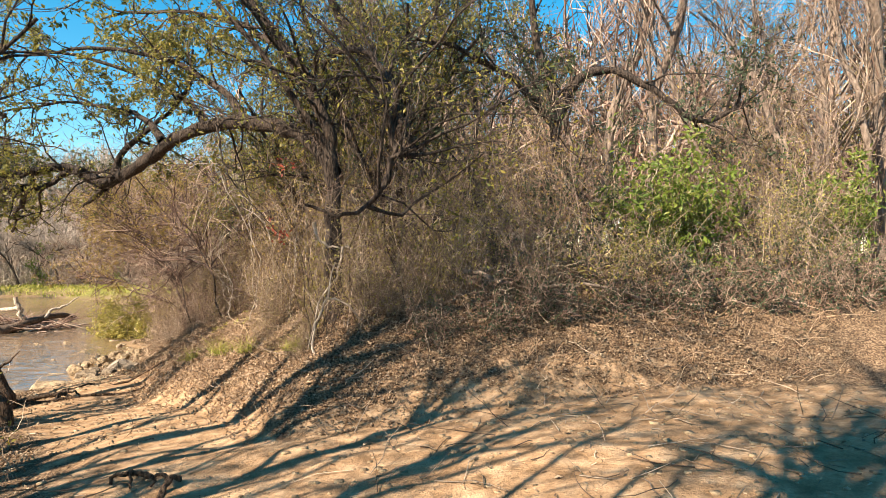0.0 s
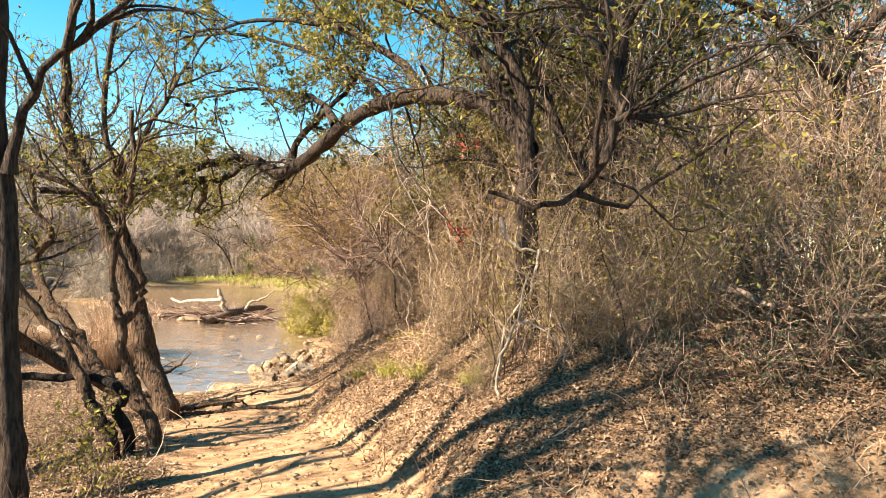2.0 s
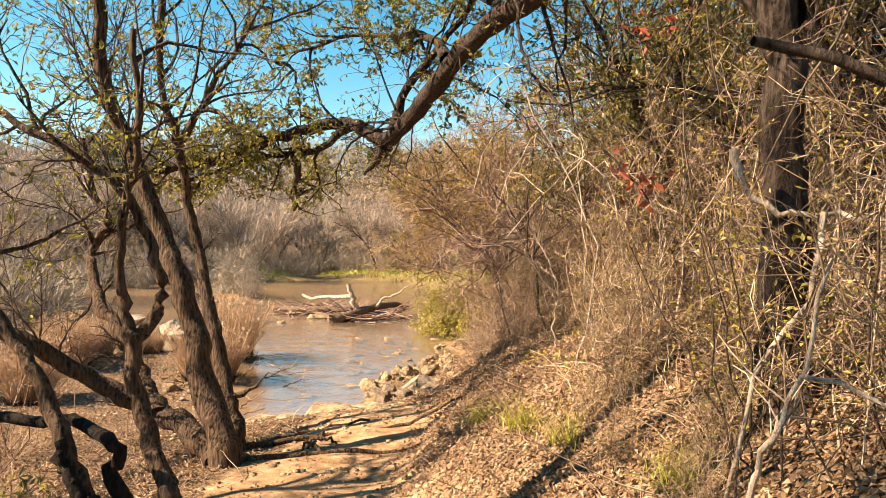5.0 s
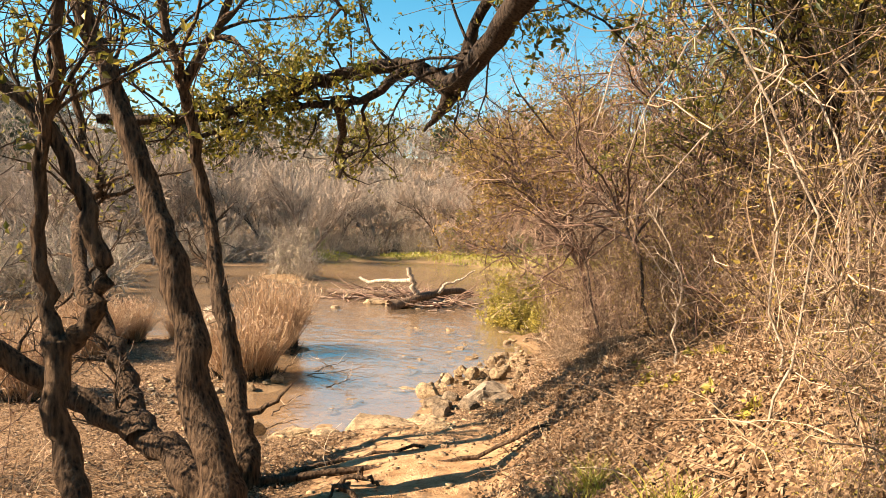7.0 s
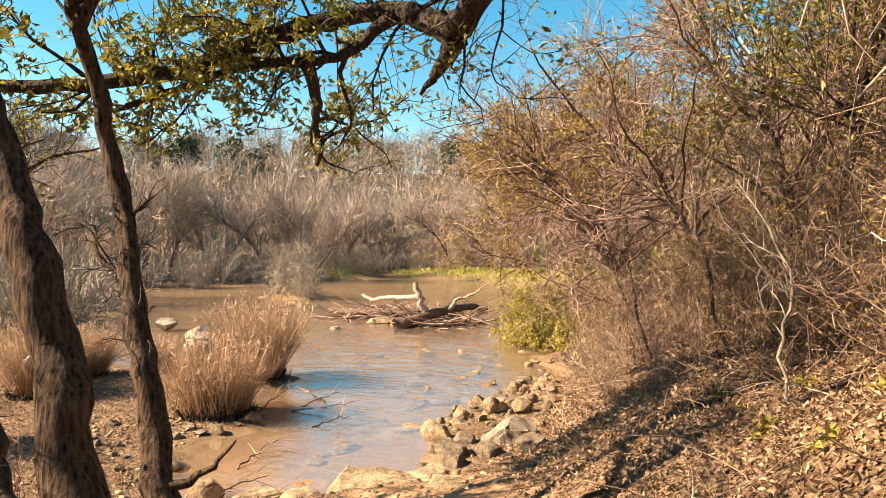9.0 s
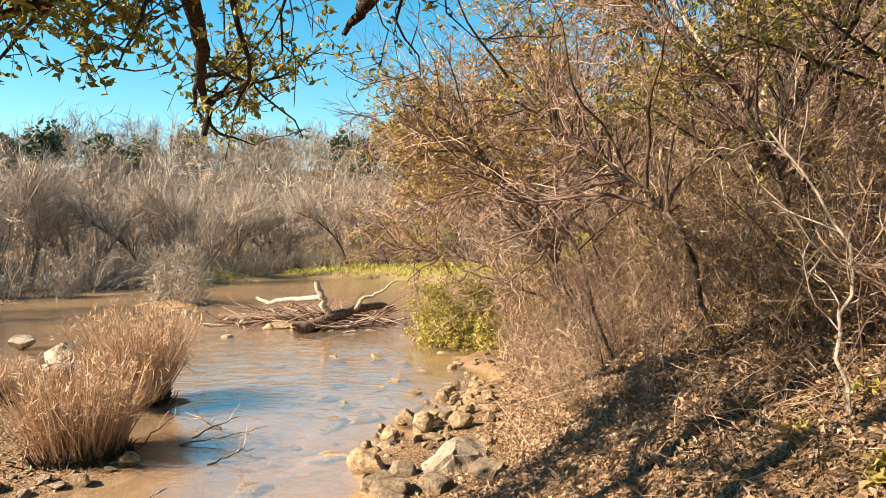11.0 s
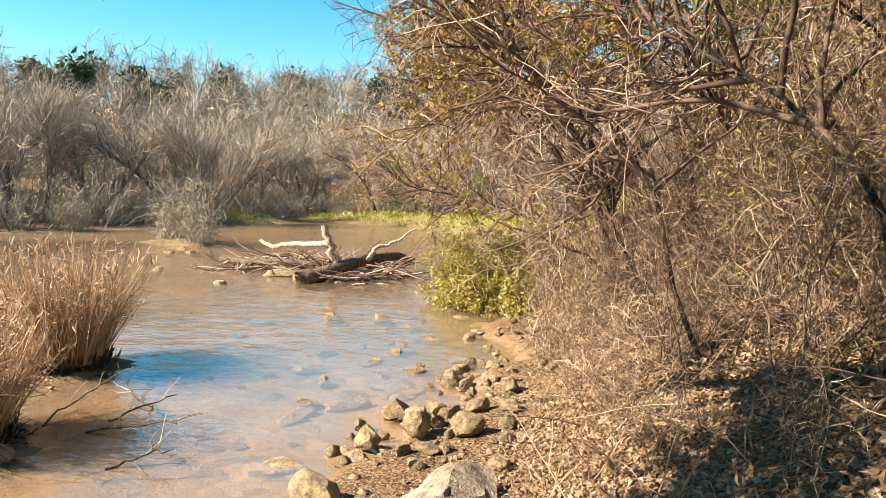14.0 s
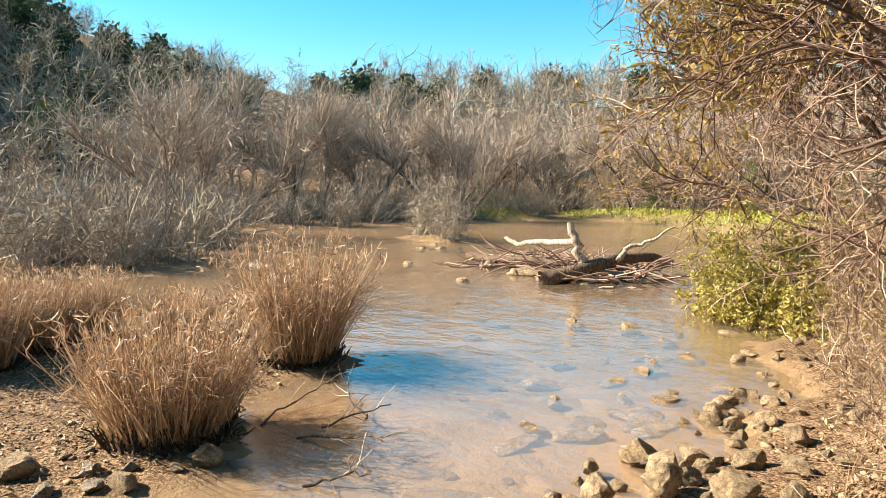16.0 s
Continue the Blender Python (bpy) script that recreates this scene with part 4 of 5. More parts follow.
dim = bush("dark-leaved shrub at the foot of the trunks", 1.1, OAK_TWIG, OAK_LEAF, 1, 16, 0.5, leaf=(0.055, 0.028))
scatter([dim], [(-4.25, 6.55, 0.8), (-4.7, 6.7, 0.7), (-5.6, 6.6, 0.8)], "dark shrubs by the trunks")
thin = bush("bare brown brush among the trunks", 1.7, RED_TWIG, None, 0, 26, 0.5)
scatter([thin], [(-7.0, 7.7, 1.0), (-8.0, 8.8, 1.1), (-7.4, 6.6, 1.2), (-6.4, 7.0, 0.8), (-9.0, 7.8, 1.2), (-7.5, 9.9, 0.7), (-10.2, 7.2, 1.2), (-8.6, 6.2, 1.3)], "bare brush by the trunks")
low = bush("low bare tan bush among the shore rocks", 0.9, TAN_TWIG, None, 0, 26, 0.8)
scatter([low], [(-5.45, 14.45, 0.7), (-5.2, 14.0, 0.5), (-5.75, 15.1, 0.8), (-6.1, 16.2, 1.0), (-5.0, 13.6, 0.5), (-6.6, 17.4, 1.1), (-4.4, 13.0, 0.6), (-5.7, 16.0, 1.0), (-6.2, 17.0, 1.0), (-6.9, 18.4, 1.1), (-5.3, 15.4, 0.9), (-7.1, 19.0, 1.0), (-5.9, 17.8, 1.1), (-5.2, 14.9, 0.8)], "low brush by the rocks")

# the big leaning bush over the right-hand water's edge
lean = thing("leaning_bush", origin, "large bare bush leaning over the creek with yellowing leaves", "shrub")
arms = []
for pts, r in (([(-4.9, 14.5, 0.7), (-5.2, 14.8, 1.6), (-5.5, 14.97, 1.95), (-5.98, 15.3, 2.35), (-6.4, 15.5, 2.7), (-6.8, 15.6, 3.2)], 0.03),
               ([(-4.0, 13.4, 1.0), (-4.25, 13.6, 1.75), (-4.58, 14.1, 2.1), (-4.95, 14.7, 2.5), (-5.4, 15.2, 2.8), (-6.0, 15.6, 3.3)], 0.035),
               ([(-5.6, 17.0, 0.5), (-6.2, 17.6, 1.4), (-7.0, 18.3, 2.0), (-8.0, 18.7, 2.6), (-9.1, 18.9, 3.2)], 0.045),
               ([(-5.7, 17.2, 0.5), (-6.8, 18.0, 1.2), (-8.2, 18.8, 1.6), (-9.6, 19.4, 1.7)], 0.04),
               ([(-5.6, 17.0, 0.5), (-6.3, 17.0, 1.7), (-7.2, 17.2, 2.7), (-8.2, 17.7, 3.6)], 0.045),
               ([(-5.5, 17.3, 0.6), (-5.9, 18.2, 2.0), (-6.8, 19.4, 3.2), (-8.0, 20.4, 4.0)], 0.045),
               ([(-4.6, 15.2, 0.9), (-4.9, 15.6, 2.0), (-5.5, 16.2, 3.2), (-6.4, 16.8, 4.2)], 0.035),
               ([(-3.6, 13.8, 1.3), (-3.7, 14.2, 2.3), (-4.1, 14.9, 3.3), (-4.9, 15.6, 4.1)], 0.035),
               ([(-5.4, 15.8, 0.7), (-5.9, 16.2, 1.7), (-6.6, 16.6, 2.6), (-7.4, 16.9, 3.1)], 0.035)):
    arms.append(stem(lean, [(pts[0][0], pts[0][1], floor_at(pts[0][0], pts[0][1]) - 0.1)] + pts, r * 0.6, 0.008, DARK_BARK, "limb", 7, 16, 0.03, 0.2))
dress(lean, [c[:, 3:] for c in arms], 26, 9, 0, BROWN_TWIG, RED_TWIG, None, 1.2, lift=0.05)
dress(lean, [c[:, 9:] for c in arms], 12, 5, 4, BROWN_TWIG, RED_TWIG, YELLOW_LEAF, 0.9, (0.05, 0.028), lift=0.2)
dress(lean, [arms[i][:, 11:] for i in (2, 4, 5, 6)], 7, 4, 4, BROWN_TWIG, RED_TWIG, OLIVE_LEAF, 0.9, (0.045, 0.026), lift=0.2)
dress(lean, [arms[i][:, 8:] for i in (2, 4, 5)], 13, 5, 7, BROWN_TWIG, RED_TWIG, YELLOW_LEAF, 0.9, (0.06, 0.034), lift=0.25)
for x, y, h in ((-8.9, 20.0, 1.3), (-8.2, 19.6, 1.2), (-7.8, 20.4, 1.7), (-9.1, 21.0, 1.5), (-7.4, 19.4, 1.3)):
    low_bush = bush("low yellow-olive leafy bush overhanging the creek", h * 1.08, TAN_TWIG, OLIVE_LEAF, 5, 40, 0.8, leaf=(0.06, 0.036))
    low_bush.matrix_basis = pose(x, y, -0.08, 0, 0, 40 * x)
    low_bush["group"] = "leafy bushes over the water"

# bare thickets between the leafy bushes and the bank
creek_brush = [bush("bare reddish-brown thicket by the creek", 2.1, RED_TWIG, None, 0, 54, 0.55),
               bush("bare tan thicket with a few yellow leaves by the creek", 1.9, TAN_TWIG, YELLOW_LEAF, 1, 50, 0.6, leaf=(0.036, 0.02))]
scatter(creek_brush, [(-6.7, 18.2, 0.9), (-6.3, 17.3, 0.8), (-7.1, 19.3, 1.0), (-6.0, 18.8, 1.1), (-5.5, 16.4, 0.9), (-6.8, 20.6, 1.2), (-5.2, 17.6, 1.2), (-4.6, 15.6, 0.9), (-4.4, 13.9, 0.7), (-3.7, 13.3, 0.75),
                      (-3.9, 14.6, 0.9), (-3.1, 13.2, 0.85), (-3.0, 12.3, 0.7), (-2.6, 11.7, 0.8), (-5.0, 14.8, 0.65)], "bare thickets by the creek")

# dark undergrowth along the foot of the bank
under = bush("low dark tangled undergrowth with grey-green leaves", 0.75, RED_TWIG, CEDAR_LEAF, 1, 44, 0.75, leaf=(0.035, 0.016))
scatter([under], [(-0.1, 7.0, 0.8), (0.5, 7.1, 1.0), (1.1, 7.25, 1.1), (1.7, 7.3, 1.0), (2.3, 7.4, 1.1), (2.9, 7.6, 1.1), (3.5, 7.7, 1.2), (4.1, 7.8, 1.1), (4.7, 8.0, 1.2), (1.4, 7.8, 1.2), (2.6, 8.0, 1.1), (5.3, 8.2, 1.2), (0.8, 7.6, 1.1), (3.9, 8.4, 1.2)], "undergrowth on the bank")
evergreen = bare_tree("juniper with dark grey-green foliage up the bank", "tree", 5.4, DARK_BARK, OAK_TWIG, CEDAR_LEAF, 5, spread=0.8, leaf=(0.05, 0.022), name="juniper_tree")
scatter([evergreen], [(0.1, 10.0, 1.0), (0.9, 10.6, 1.1), (3.3, 11.5, 1.0)], "junipers up the bank")

crown_oak = bare_tree("evergreen oak with olive leaves rising out of the thicket", "tree", 5.2, DARK_BARK, OAK_TWIG, OAK_LEAF, 6, stems=2, spread=0.9, leaf=(0.055, 0.028), name="oak_tree")
scatter([crown_oak], [(-3.7, 15.4, 0.95), (-2.5, 13.6, 0.95), (-0.9, 11.0, 1.0), (-5.2, 18.4, 0.85)], "evergreen oaks in the thicket")

# green leafy bushes up the bank
green_bush = bush("bright green leafy bush above the track", 2.2, TAN_TWIG, GREEN_LEAF, 5, 30, 0.5, leaf=(0.08, 0.035))
scatter([green_bush], [(2.6, 8.6, 1.0), (3.1, 8.9, 0.85), (5.2, 9.4, 0.9)], "green bushes")
cedar = bush("smoky green juniper bush", 2.4, TAN_TWIG, CEDAR_LEAF, 5, 34, 0.5, leaf=(0.05, 0.02), name="juniper")
scatter([cedar], [(1.6, 8.6, 0.9), (4.3, 9.0, 0.8)], "junipers")
glow = bush("yellow-green leafy sapling on the far bank", 2.6, TAN_TWIG, GREEN_LEAF, 4, 12, 0.35, leaf=(0.11, 0.06))
scatter([glow], [(-21.4, 38.6, 1.0), (-17, 38.2, 0.8), (-26.4, 33.4, 0.5)], "green saplings")


# ---- stones ----
rng = np.random.default_rng(17)
def rock_mesh(seed, flat, rough, mat, sharp=0.5, layers=0):
    bm = bmesh.new()
    bmesh.ops.create_icosphere(bm, subdivisions=3, radius=1)
    off = Vector((seed * 3.7, seed * 1.3, -seed * 2.1))
    dice = random.Random(seed)
    facets = [(Vector([dice.gauss(0, 1) for _ in range(3)]).normalized(), dice.uniform(0.4, 0.74)) for _ in range(15)]
    for v in bm.verts:
        d = v.co.normalized()
        cut = max(abs(d.x), abs(d.y), abs(d.z))
        r = 1 + rough * noise.fractal(d * 1.1 + off, 1.0, 2.0, 4) + sharp * (0.82 - cut) * 0.6
        p = d * r
        for n, depth in facets:
            over = p.dot(n) - depth
            if over > 0:
                p = p - n * over * 0.96
        p += d * (0.05 * noise.noise(d * 3.5 + off) + 0.045 * noise.noise(d * 7 + off) + 0.03 * noise.noise(d * 15 + off))
        if layers:
            step = math.floor(p.z * layers + 0.5 + 0.6 * noise.noise(Vector((p.x, p.y, 0)) * 1.5 + off)) / layers
            p = Vector((p.x * (1 - 0.12 * step), p.y * (1 - 0.12 * step), 0.8 * step + 0.2 * p.z))
        v.co = Vector((p.x, p.y * 0.8, p.z * flat))
    for f in bm.faces:
        f.smooth = True
    bm.normal_update()
    for e in bm.edges:
        if e.calc_face_angle(0) > radians(24):
            e.smooth = False
    me = bpy.data.meshes.new("rock")
    bm.to_mesh(me)
    bm.free()
    me.materials.append(mat)
    return me


DARK_STONE = stone_mat("dark_weathered_stone", (0.1, 0.078, 0.058), (0.36, 0.29, 0.21))
ROUND = [rock_mesh(i, 0.64, 0.3, LIMESTONE) for i in range(6)]
DARKS = [rock_mesh(80 + i, 0.5, 0.35, DARK_STONE, 0.9) for i in range(3)]
SLAB = [rock_mesh(20 + i, 0.3, 0.28, LIMESTONE, 0.9) for i in range(4)]
PALE = [rock_mesh(40 + i, 0.7, 0.35, PALE_STONE, 0.8) for i in range(3)]
LEDGE = [rock_mesh(100 + i, 0.22, 0.32, LIMESTONE, 0.8, 4) for i in range(3)]
BEDS = [rock_mesh(60 + i, 0.35, 0.25, BED_STONE) for i in range(4)]


def rock(mesh, x, y, z, size, label, group, turn=None):
    ob = new("rock", mesh)
    ob.matrix_basis = pose(x, y, z, rng.uniform(-8, 8), rng.uniform(-8, 8), rng.random() * 360 if turn is None else turn) @ Matrix.Diagonal((size, size, size, 1))
    return tagged(ob, label, "rock", group)


heap = [(-7.15, 14.95, 0.2), (-6.9, 14.78, 0.27), (-6.72, 14.5, 0.22), (-6.42, 14.66, 0.24), (-6.95, 15.2, 0.17), (-6.6, 15.15, 0.13), (-6.2, 14.85, 0.15),
        (-6.35, 15.2, 0.14), (-7.0, 14.3, 0.2), (-7.25, 14.6, 0.12), (-6.1, 15.3, 0.14), (-6.0, 14.6, 0.12), (-6.5, 14.35, 0.1), (-6.75, 14.95, 0.1)]
for i, (x, y, r) in enumerate(heap):
    rock(ROUND[i % 6], x, y, max(0.03, floor_at(x, y)) + r * 0.25, r * 0.76, "rounded tan limestone rock piled at the water's edge", "rocks at the water's edge")
for i in range(26):
    u, r = rng.random(), rng.uniform(0.05, 0.13)
    x, y = -6.75 - 0.9 * u * u + rng.normal() * 0.28, 14.3 + 2.6 * u + rng.normal() * 0.2
    rock(ROUND[i % 6], x, y, max(0.0, floor_at(x, y)) + r * 0.2, r, "small tan stone wedged among the shore rocks", "small shore rocks")
for i in range(16):
    u, r = rng.random(), rng.uniform(0.1, 0.26)
    x, y = -7.0 - 2.2 * u + rng.normal() * 0.35, 15.0 + 3.6 * u + rng.normal() * 0.3
    rock(SLAB[i % 4], x, y, floor_at(x, y) + r * 0.08, r, "flat tan stone half sunk in the shallows", "stones in the shallows")
for i, (x, y, r) in enumerate([(-6.5, 12.05, 0.5), (-7.15, 11.48, 0.34), (-6.2, 12.5, 0.36), (-6.75, 11.55, 0.26), (-5.75, 12.05, 0.3)]):
    rock(LEDGE[i % 3], x, y, max(0.02, floor_at(x, y)) + r * 0.06, r, "flat layered limestone ledge by the creek", "ledge stones", 35 + 40 * i)
for i, (x, y, r) in enumerate([(-6.67, 13.38, 0.2), (-6.5, 13.12, 0.2), (-6.28, 12.92, 0.24), (-5.95, 13.05, 0.22), (-6.33, 13.3, 0.16), (-5.62, 13.25, 0.24), (-6.45, 12.75, 0.13), (-6.1, 12.7, 0.2)]):
    rock(DARKS[i % 3] if i else ROUND[1], x, y, max(0.0, floor_at(x, y)) + (0.03 if i else 0.06), r, "dark weathered boulder at the creek's edge" if i else "tan angular boulder standing at the creek's edge", "dark boulders", 50 * i)
rock(PALE[1], -5.98, 13.52, floor_at(-5.98, 13.52) - 0.05, 0.42, "large pale flat-topped boulder at the creek's edge", "dark boulders", 70)
count = 0
while count < 90:
    x, y, r = rng.uniform(-8.0, -5.4), rng.uniform(13.9, 19.0), rng.uniform(0.035, 0.12)
    if -0.35 < dry(x, y) < 0.75 + 0.15 * (y - 14):
        rock(ROUND[count % 6], x, y, max(-0.01, floor_at(x, y)) + r * 0.18, r, "small tan angular stone strewn along the shore", "strewn shore stones")
        count += 1
for x, y, r in ((-7.6, 13.0, 0.16), (-7.4, 13.9, 0.2), (-7.9, 14.6, 0.14), (-7.5, 12.5, 0.12), (-8.0, 15.0, 0.16), (-8.3, 16.4, 0.18), (-7.6, 16.9, 0.16), (-8.2, 17.6, 0.2), (-8.8, 18.1, 0.16)):
    rock(SLAB[int(100 * r) % 4], x, y, -0.02, r, "flat tan stone just breaking the water", "stones in the creek")
for i, (x, y, r) in enumerate([(-9.45, 18.4, 0.2), (-9.9, 18.1, 0.12), (-10.1, 18.2, 0.16), (-8.9, 18.6, 0.12), (-8.5, 19.0, 0.2), (-7.7, 16.25, 0.22), (-7.35, 16.4, 0.26), (-7.95, 16.05, 0.15),
                               (-8.4, 17.2, 0.14), (-8.8, 17.0, 0.1), (-9.1, 18.0, 0.1), (-8.1, 18.2, 0.12), (-8.9, 19.5, 0.12), (-9.6, 20.4, 0.12), (-8.3, 15.6, 0.12), (-7.7, 15.3, 0.14), (-18.0, 23.2, 0.35),
                               (-18.4, 22.8, 0.25), (-17.5, 23.3, 0.2), (-13.5, 19.5, 0.2), (-14.5, 21.3, 0.3), (-16, 20.4, 0.2), (-18.8, 23.5, 0.3), (-11.9, 20.9, 0.3)]):
    rock(ROUND[i % 6], x, y, -r * (0.16 if r > 0.17 else 0.42), r * 0.85, "small tan stone standing out of the shallows", "stones in the creek")
for i, (x, y, r) in enumerate([(-8.87, 13.0, 0.13), (-8.85, 12.5, 0.13), (-8.3, 11.6, 0.14), (-9.4, 12.1, 0.2), (-9.3, 13.2, 0.1), (-7.6, 11.3, 0.2)]):
    rock(ROUND[(i + 2) % 6], x, y, max(0.0, floor_at(x, y)) + 0.03, r, "grey-tan stone on the muddy shore", "shore stones")
for i in range(46):
    x, y, r = rng.uniform(-10.0, -8.2), rng.uniform(11.2, 13.6), rng.uniform(0.03, 0.09)
    if dry(x, y) > 0:
        rock(PALE[i % 3] if i % 2 else ROUND[i % 6], x, y, floor_at(x, y) + 0.2 * r, r, "small pale stone on the muddy shore", "gravel stones on the shore")
for i, (x, y, z, r) in enumerate([(-12.3, 15.0, 0.4, 0.6), (-13.9, 16.3, 0.3, 0.6), (-12.0, 14.6, 0.1, 0.3), (-16.4, 17.3, 0.25, 0.5)]):
    rock(PALE[i % 3], x, y, z * 0.6, r * 0.7, "large pale limestone boulder in the creek", "pale boulders")
count = 0
while count < 120:
    x, y = rng.uniform(-17, -6.3), rng.uniform(11, 24)
    if -3.5 < dry(x, y) < -0.15:
        r = rng.uniform(0.06, 0.26)
        rock(BEDS[count % 4], x, y, min(floor_at(x, y) + r * 0.1, -0.02 - 0.35 * r), r, "wet brown cobble on the creek bed", "bed cobbles")
        count += 1

# ---- drift jam in mid-stream ----
jam = thing("driftwood_snag", origin, "bleached broken trunk and roots stranded in mid-creek", "driftwood")
for pts, r0, r1, mat, nm in (
        ([(-11.95, 21.05, -0.05), (-12.02, 21.0, 0.3), (-12.12, 20.92, 0.65), (-12.2, 20.85, 1.02)], 0.095, 0.06, DRIFT, "trunk"),
        ([(-12.12, 20.95, 0.66), (-12.5, 21.15, 0.64), (-13.0, 21.3, 0.6), (-13.6, 21.45, 0.54), (-14.1, 21.6, 0.46), (-14.4, 21.65, 0.58)], 0.065, 0.04, DRIFT, "limb"),
        ([(-12.35, 20.3, 0.06), (-12.15, 20.7, 0.14), (-11.8, 21.4, 0.34), (-11.55, 22.3, 0.36), (-11.6, 23.1, 0.22)], 0.13, 0.08, DRIFT_DARK, "root"),
        ([(-12.5, 20.5, 0.05), (-12.2, 21.0, 0.12), (-12.3, 21.8, 0.2), (-12.0, 22.6, 0.15)], 0.12, 0.08, DRIFT_DARK, "root"),
        ([(-11.7, 21.5, 0.35), (-11.65, 21.8, 0.55), (-11.35, 22.0, 0.68), (-11.0, 22.2, 0.95)], 0.05, 0.018, DRIFT, "limb"),
        ([(-15.7, 21.9, 0.08), (-14.6, 21.5, 0.15), (-13.6, 21.5, 0.22), (-12.6, 21.6, 0.2)], 0.08, 0.05, DRIFT_DARK, "limb")):
    stem(jam, pts, r0, r1, mat, nm, 8, 14, 0.02, 0.2)
pile = np.stack([rng.uniform(-15.0, -11.2, 420), 22.0 + rng.normal(size=420) * 0.5, rng.uniform(-0.05, 0.2, 420)], -1)
pile[:, 1] += (pile[:, 0] + 13.5) * -0.12
ways = unit(rng.normal(size=(420, 3)) * (1, 0.6, 0.09))
part("debris", Geo().tubes(grow(pile, ways, rng.uniform(0.3, 1.3, 420), 4, 0.2), 0.02, 0.008, 4), RED_TWIG, jam, "tangled flood-borne twigs")
for x, y, r in ((-13.2, 21.0, 0.45), (-12.7, 20.9, 0.35), (-14.0, 22.2, 0.4), (-12.0, 22.2, 0.4)):
    rock(SLAB[int(r * 100) % 4], x, y, 0.04, r, "flat tan stone under the stranded driftwood", "stones under the driftwood")


# ---- reeds ----
rng = np.random.default_rng(18)
def reed_clump(label, radius, height, n):
    c = thing("reed_clump", origin, label, "grass clump")
    a = rng.uniform(0, 2 * np.pi, n)
    q = radius * np.sqrt(rng.random(n))
    base = np.stack([np.cos(a) * q, np.sin(a) * q, np.full(n, 0.05)], -1)
    way = unit(np.stack([np.cos(a) * q / radius * 0.38, np.sin(a) * q / radius * 0.38, np.ones(n)], -1) + rng.normal(size=(n, 3)) * 0.14)
    h = height * (0.45 + 0.6 * rng.random(n))
    st = grow(base, way, h, 5, 0.06, -0.01)
    mass("stalk_mass", Geo().strips(st, 0.011, 0.004), REED, c, False)
    tip = st[rng.random(n) < 0.4][:, -1]
    plume = grow(np.repeat(tip, 3, 0), np.repeat(way[:len(tip)], 3, 0) + rng.normal(size=(len(tip) * 3, 3)) * 0.5, 0.11, 2, 0.3, -0.1)
    at = st[:, 3:4].reshape(-1, 3)
    mass("blade_mass", Geo().strips(grow(at, rng.normal(size=at.shape) * (1, 1, 0.5) + (0, 0, 0.8), 0.3 * height, 3, 0.2, -0.15), 0.008, 0.003), REED, c, False)
    mass("plume_mass", Geo().strips(plume, 0.012, 0.006), REED, c, False)
    # ring of near-black strips that paints the shade round the clump's foot
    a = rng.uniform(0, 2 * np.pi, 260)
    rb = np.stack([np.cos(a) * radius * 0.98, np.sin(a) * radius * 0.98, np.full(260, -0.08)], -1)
    mass("foot_shade", Geo().strips(grow(rb, rng.normal(size=(260, 3)) * 0.5 + (0, 0, 1), 0.26, 3, 0.25), 0.03, 0.01), REED_FOOT_SHADE, c, False)
    return c


clumps = [reed_clump("tall dry tan reed clump standing at the water's edge", 0.36, 1.15, 900), reed_clump("dense dry brown reed clump on the shore", 0.46, 0.95, 1000)]
scatter(clumps, [(-10.6, 14.65, 0.95), (-9.5, 13.0, 0.85), (-12.0, 12.3, 0.75), (-12.6, 12.7, 0.75), (-12.7, 13.4, 0.6), (-12.3, 14.2, 0.5), (-10.4, 10.6, 0.7), (-11.4, 9.8, 0.8),
                 (-12.8, 10.8, 0.8), (-10.0, 8.6, 0.7), (-13.6, 9.6, 0.8), (-11.2, 8.0, 0.7)], "dry reeds on the shore")


# ---- litter, roots, weeds ----
rng = np.random.default_rng(19)
def strewn(n, box, keep, length, width, lift=0.008):
    x, y = rng.uniform(box[0], box[2], n), rng.uniform(box[1], box[3], n)
    ok = keep(x, y)
    x, y = x[ok], y[ok]
    z = land(x, y)[0] + lift
    return Geo().leaves(np.stack([x, y, z], -1), np.float64(length), np.float64(width), 0.35, 0.4)


def on_bank(x, y):
    h, d = from_track(x, y)
    s = from_shore(x, y)
    p = np.where(np.minimum(d - 0.2, y - 5.8 - 0.2 * np.clip(x, 0, 9)) > 0, 1.0, np.where(d < -1.2, 0.6, 0.1))
    return (s > 0.15) & (rng.random(x.shape) < p * (1 - 0.85 * np.clip(1.3 * land(x, y)[1], 0, 1)))


fallen = strewn(115000, (-14, 3, 4, 17.5), on_bank, 0.042, 0.022)
thick = strewn(110000, (-6.5, 6, 3, 15), on_bank, 0.036, 0.02, 0.016)
fallen.put(np.concatenate(thick.v), np.concatenate(thick.f))
litter = part("leaf_litter", fallen, DRY_LEAF, None, smooth=False)
tagged(litter, "dry tan and brown fallen leaves", "leaf litter", kind="stuff")


def fallen_twigs(n):
    x, y = rng.uniform(-8.5, 4, n), rng.uniform(3, 17, n)
    d = from_track(x, y)[1]
    ok = (from_shore(x, y) > 0.2) & ((np.abs(d + 0.2) > 0.8) | (rng.random(n) < 0.12))
    x, y = x[ok], y[ok]
    p = np.stack([x, y, land(x, y)[0] + 0.012], -1)
    w = rng.normal(size=p.shape) * (1, 1, 0.12)
    return Geo().tubes(grow(p, w, rng.uniform(0.15, 0.7, len(p)), 4, 0.2), 0.005, 0.002, 3)


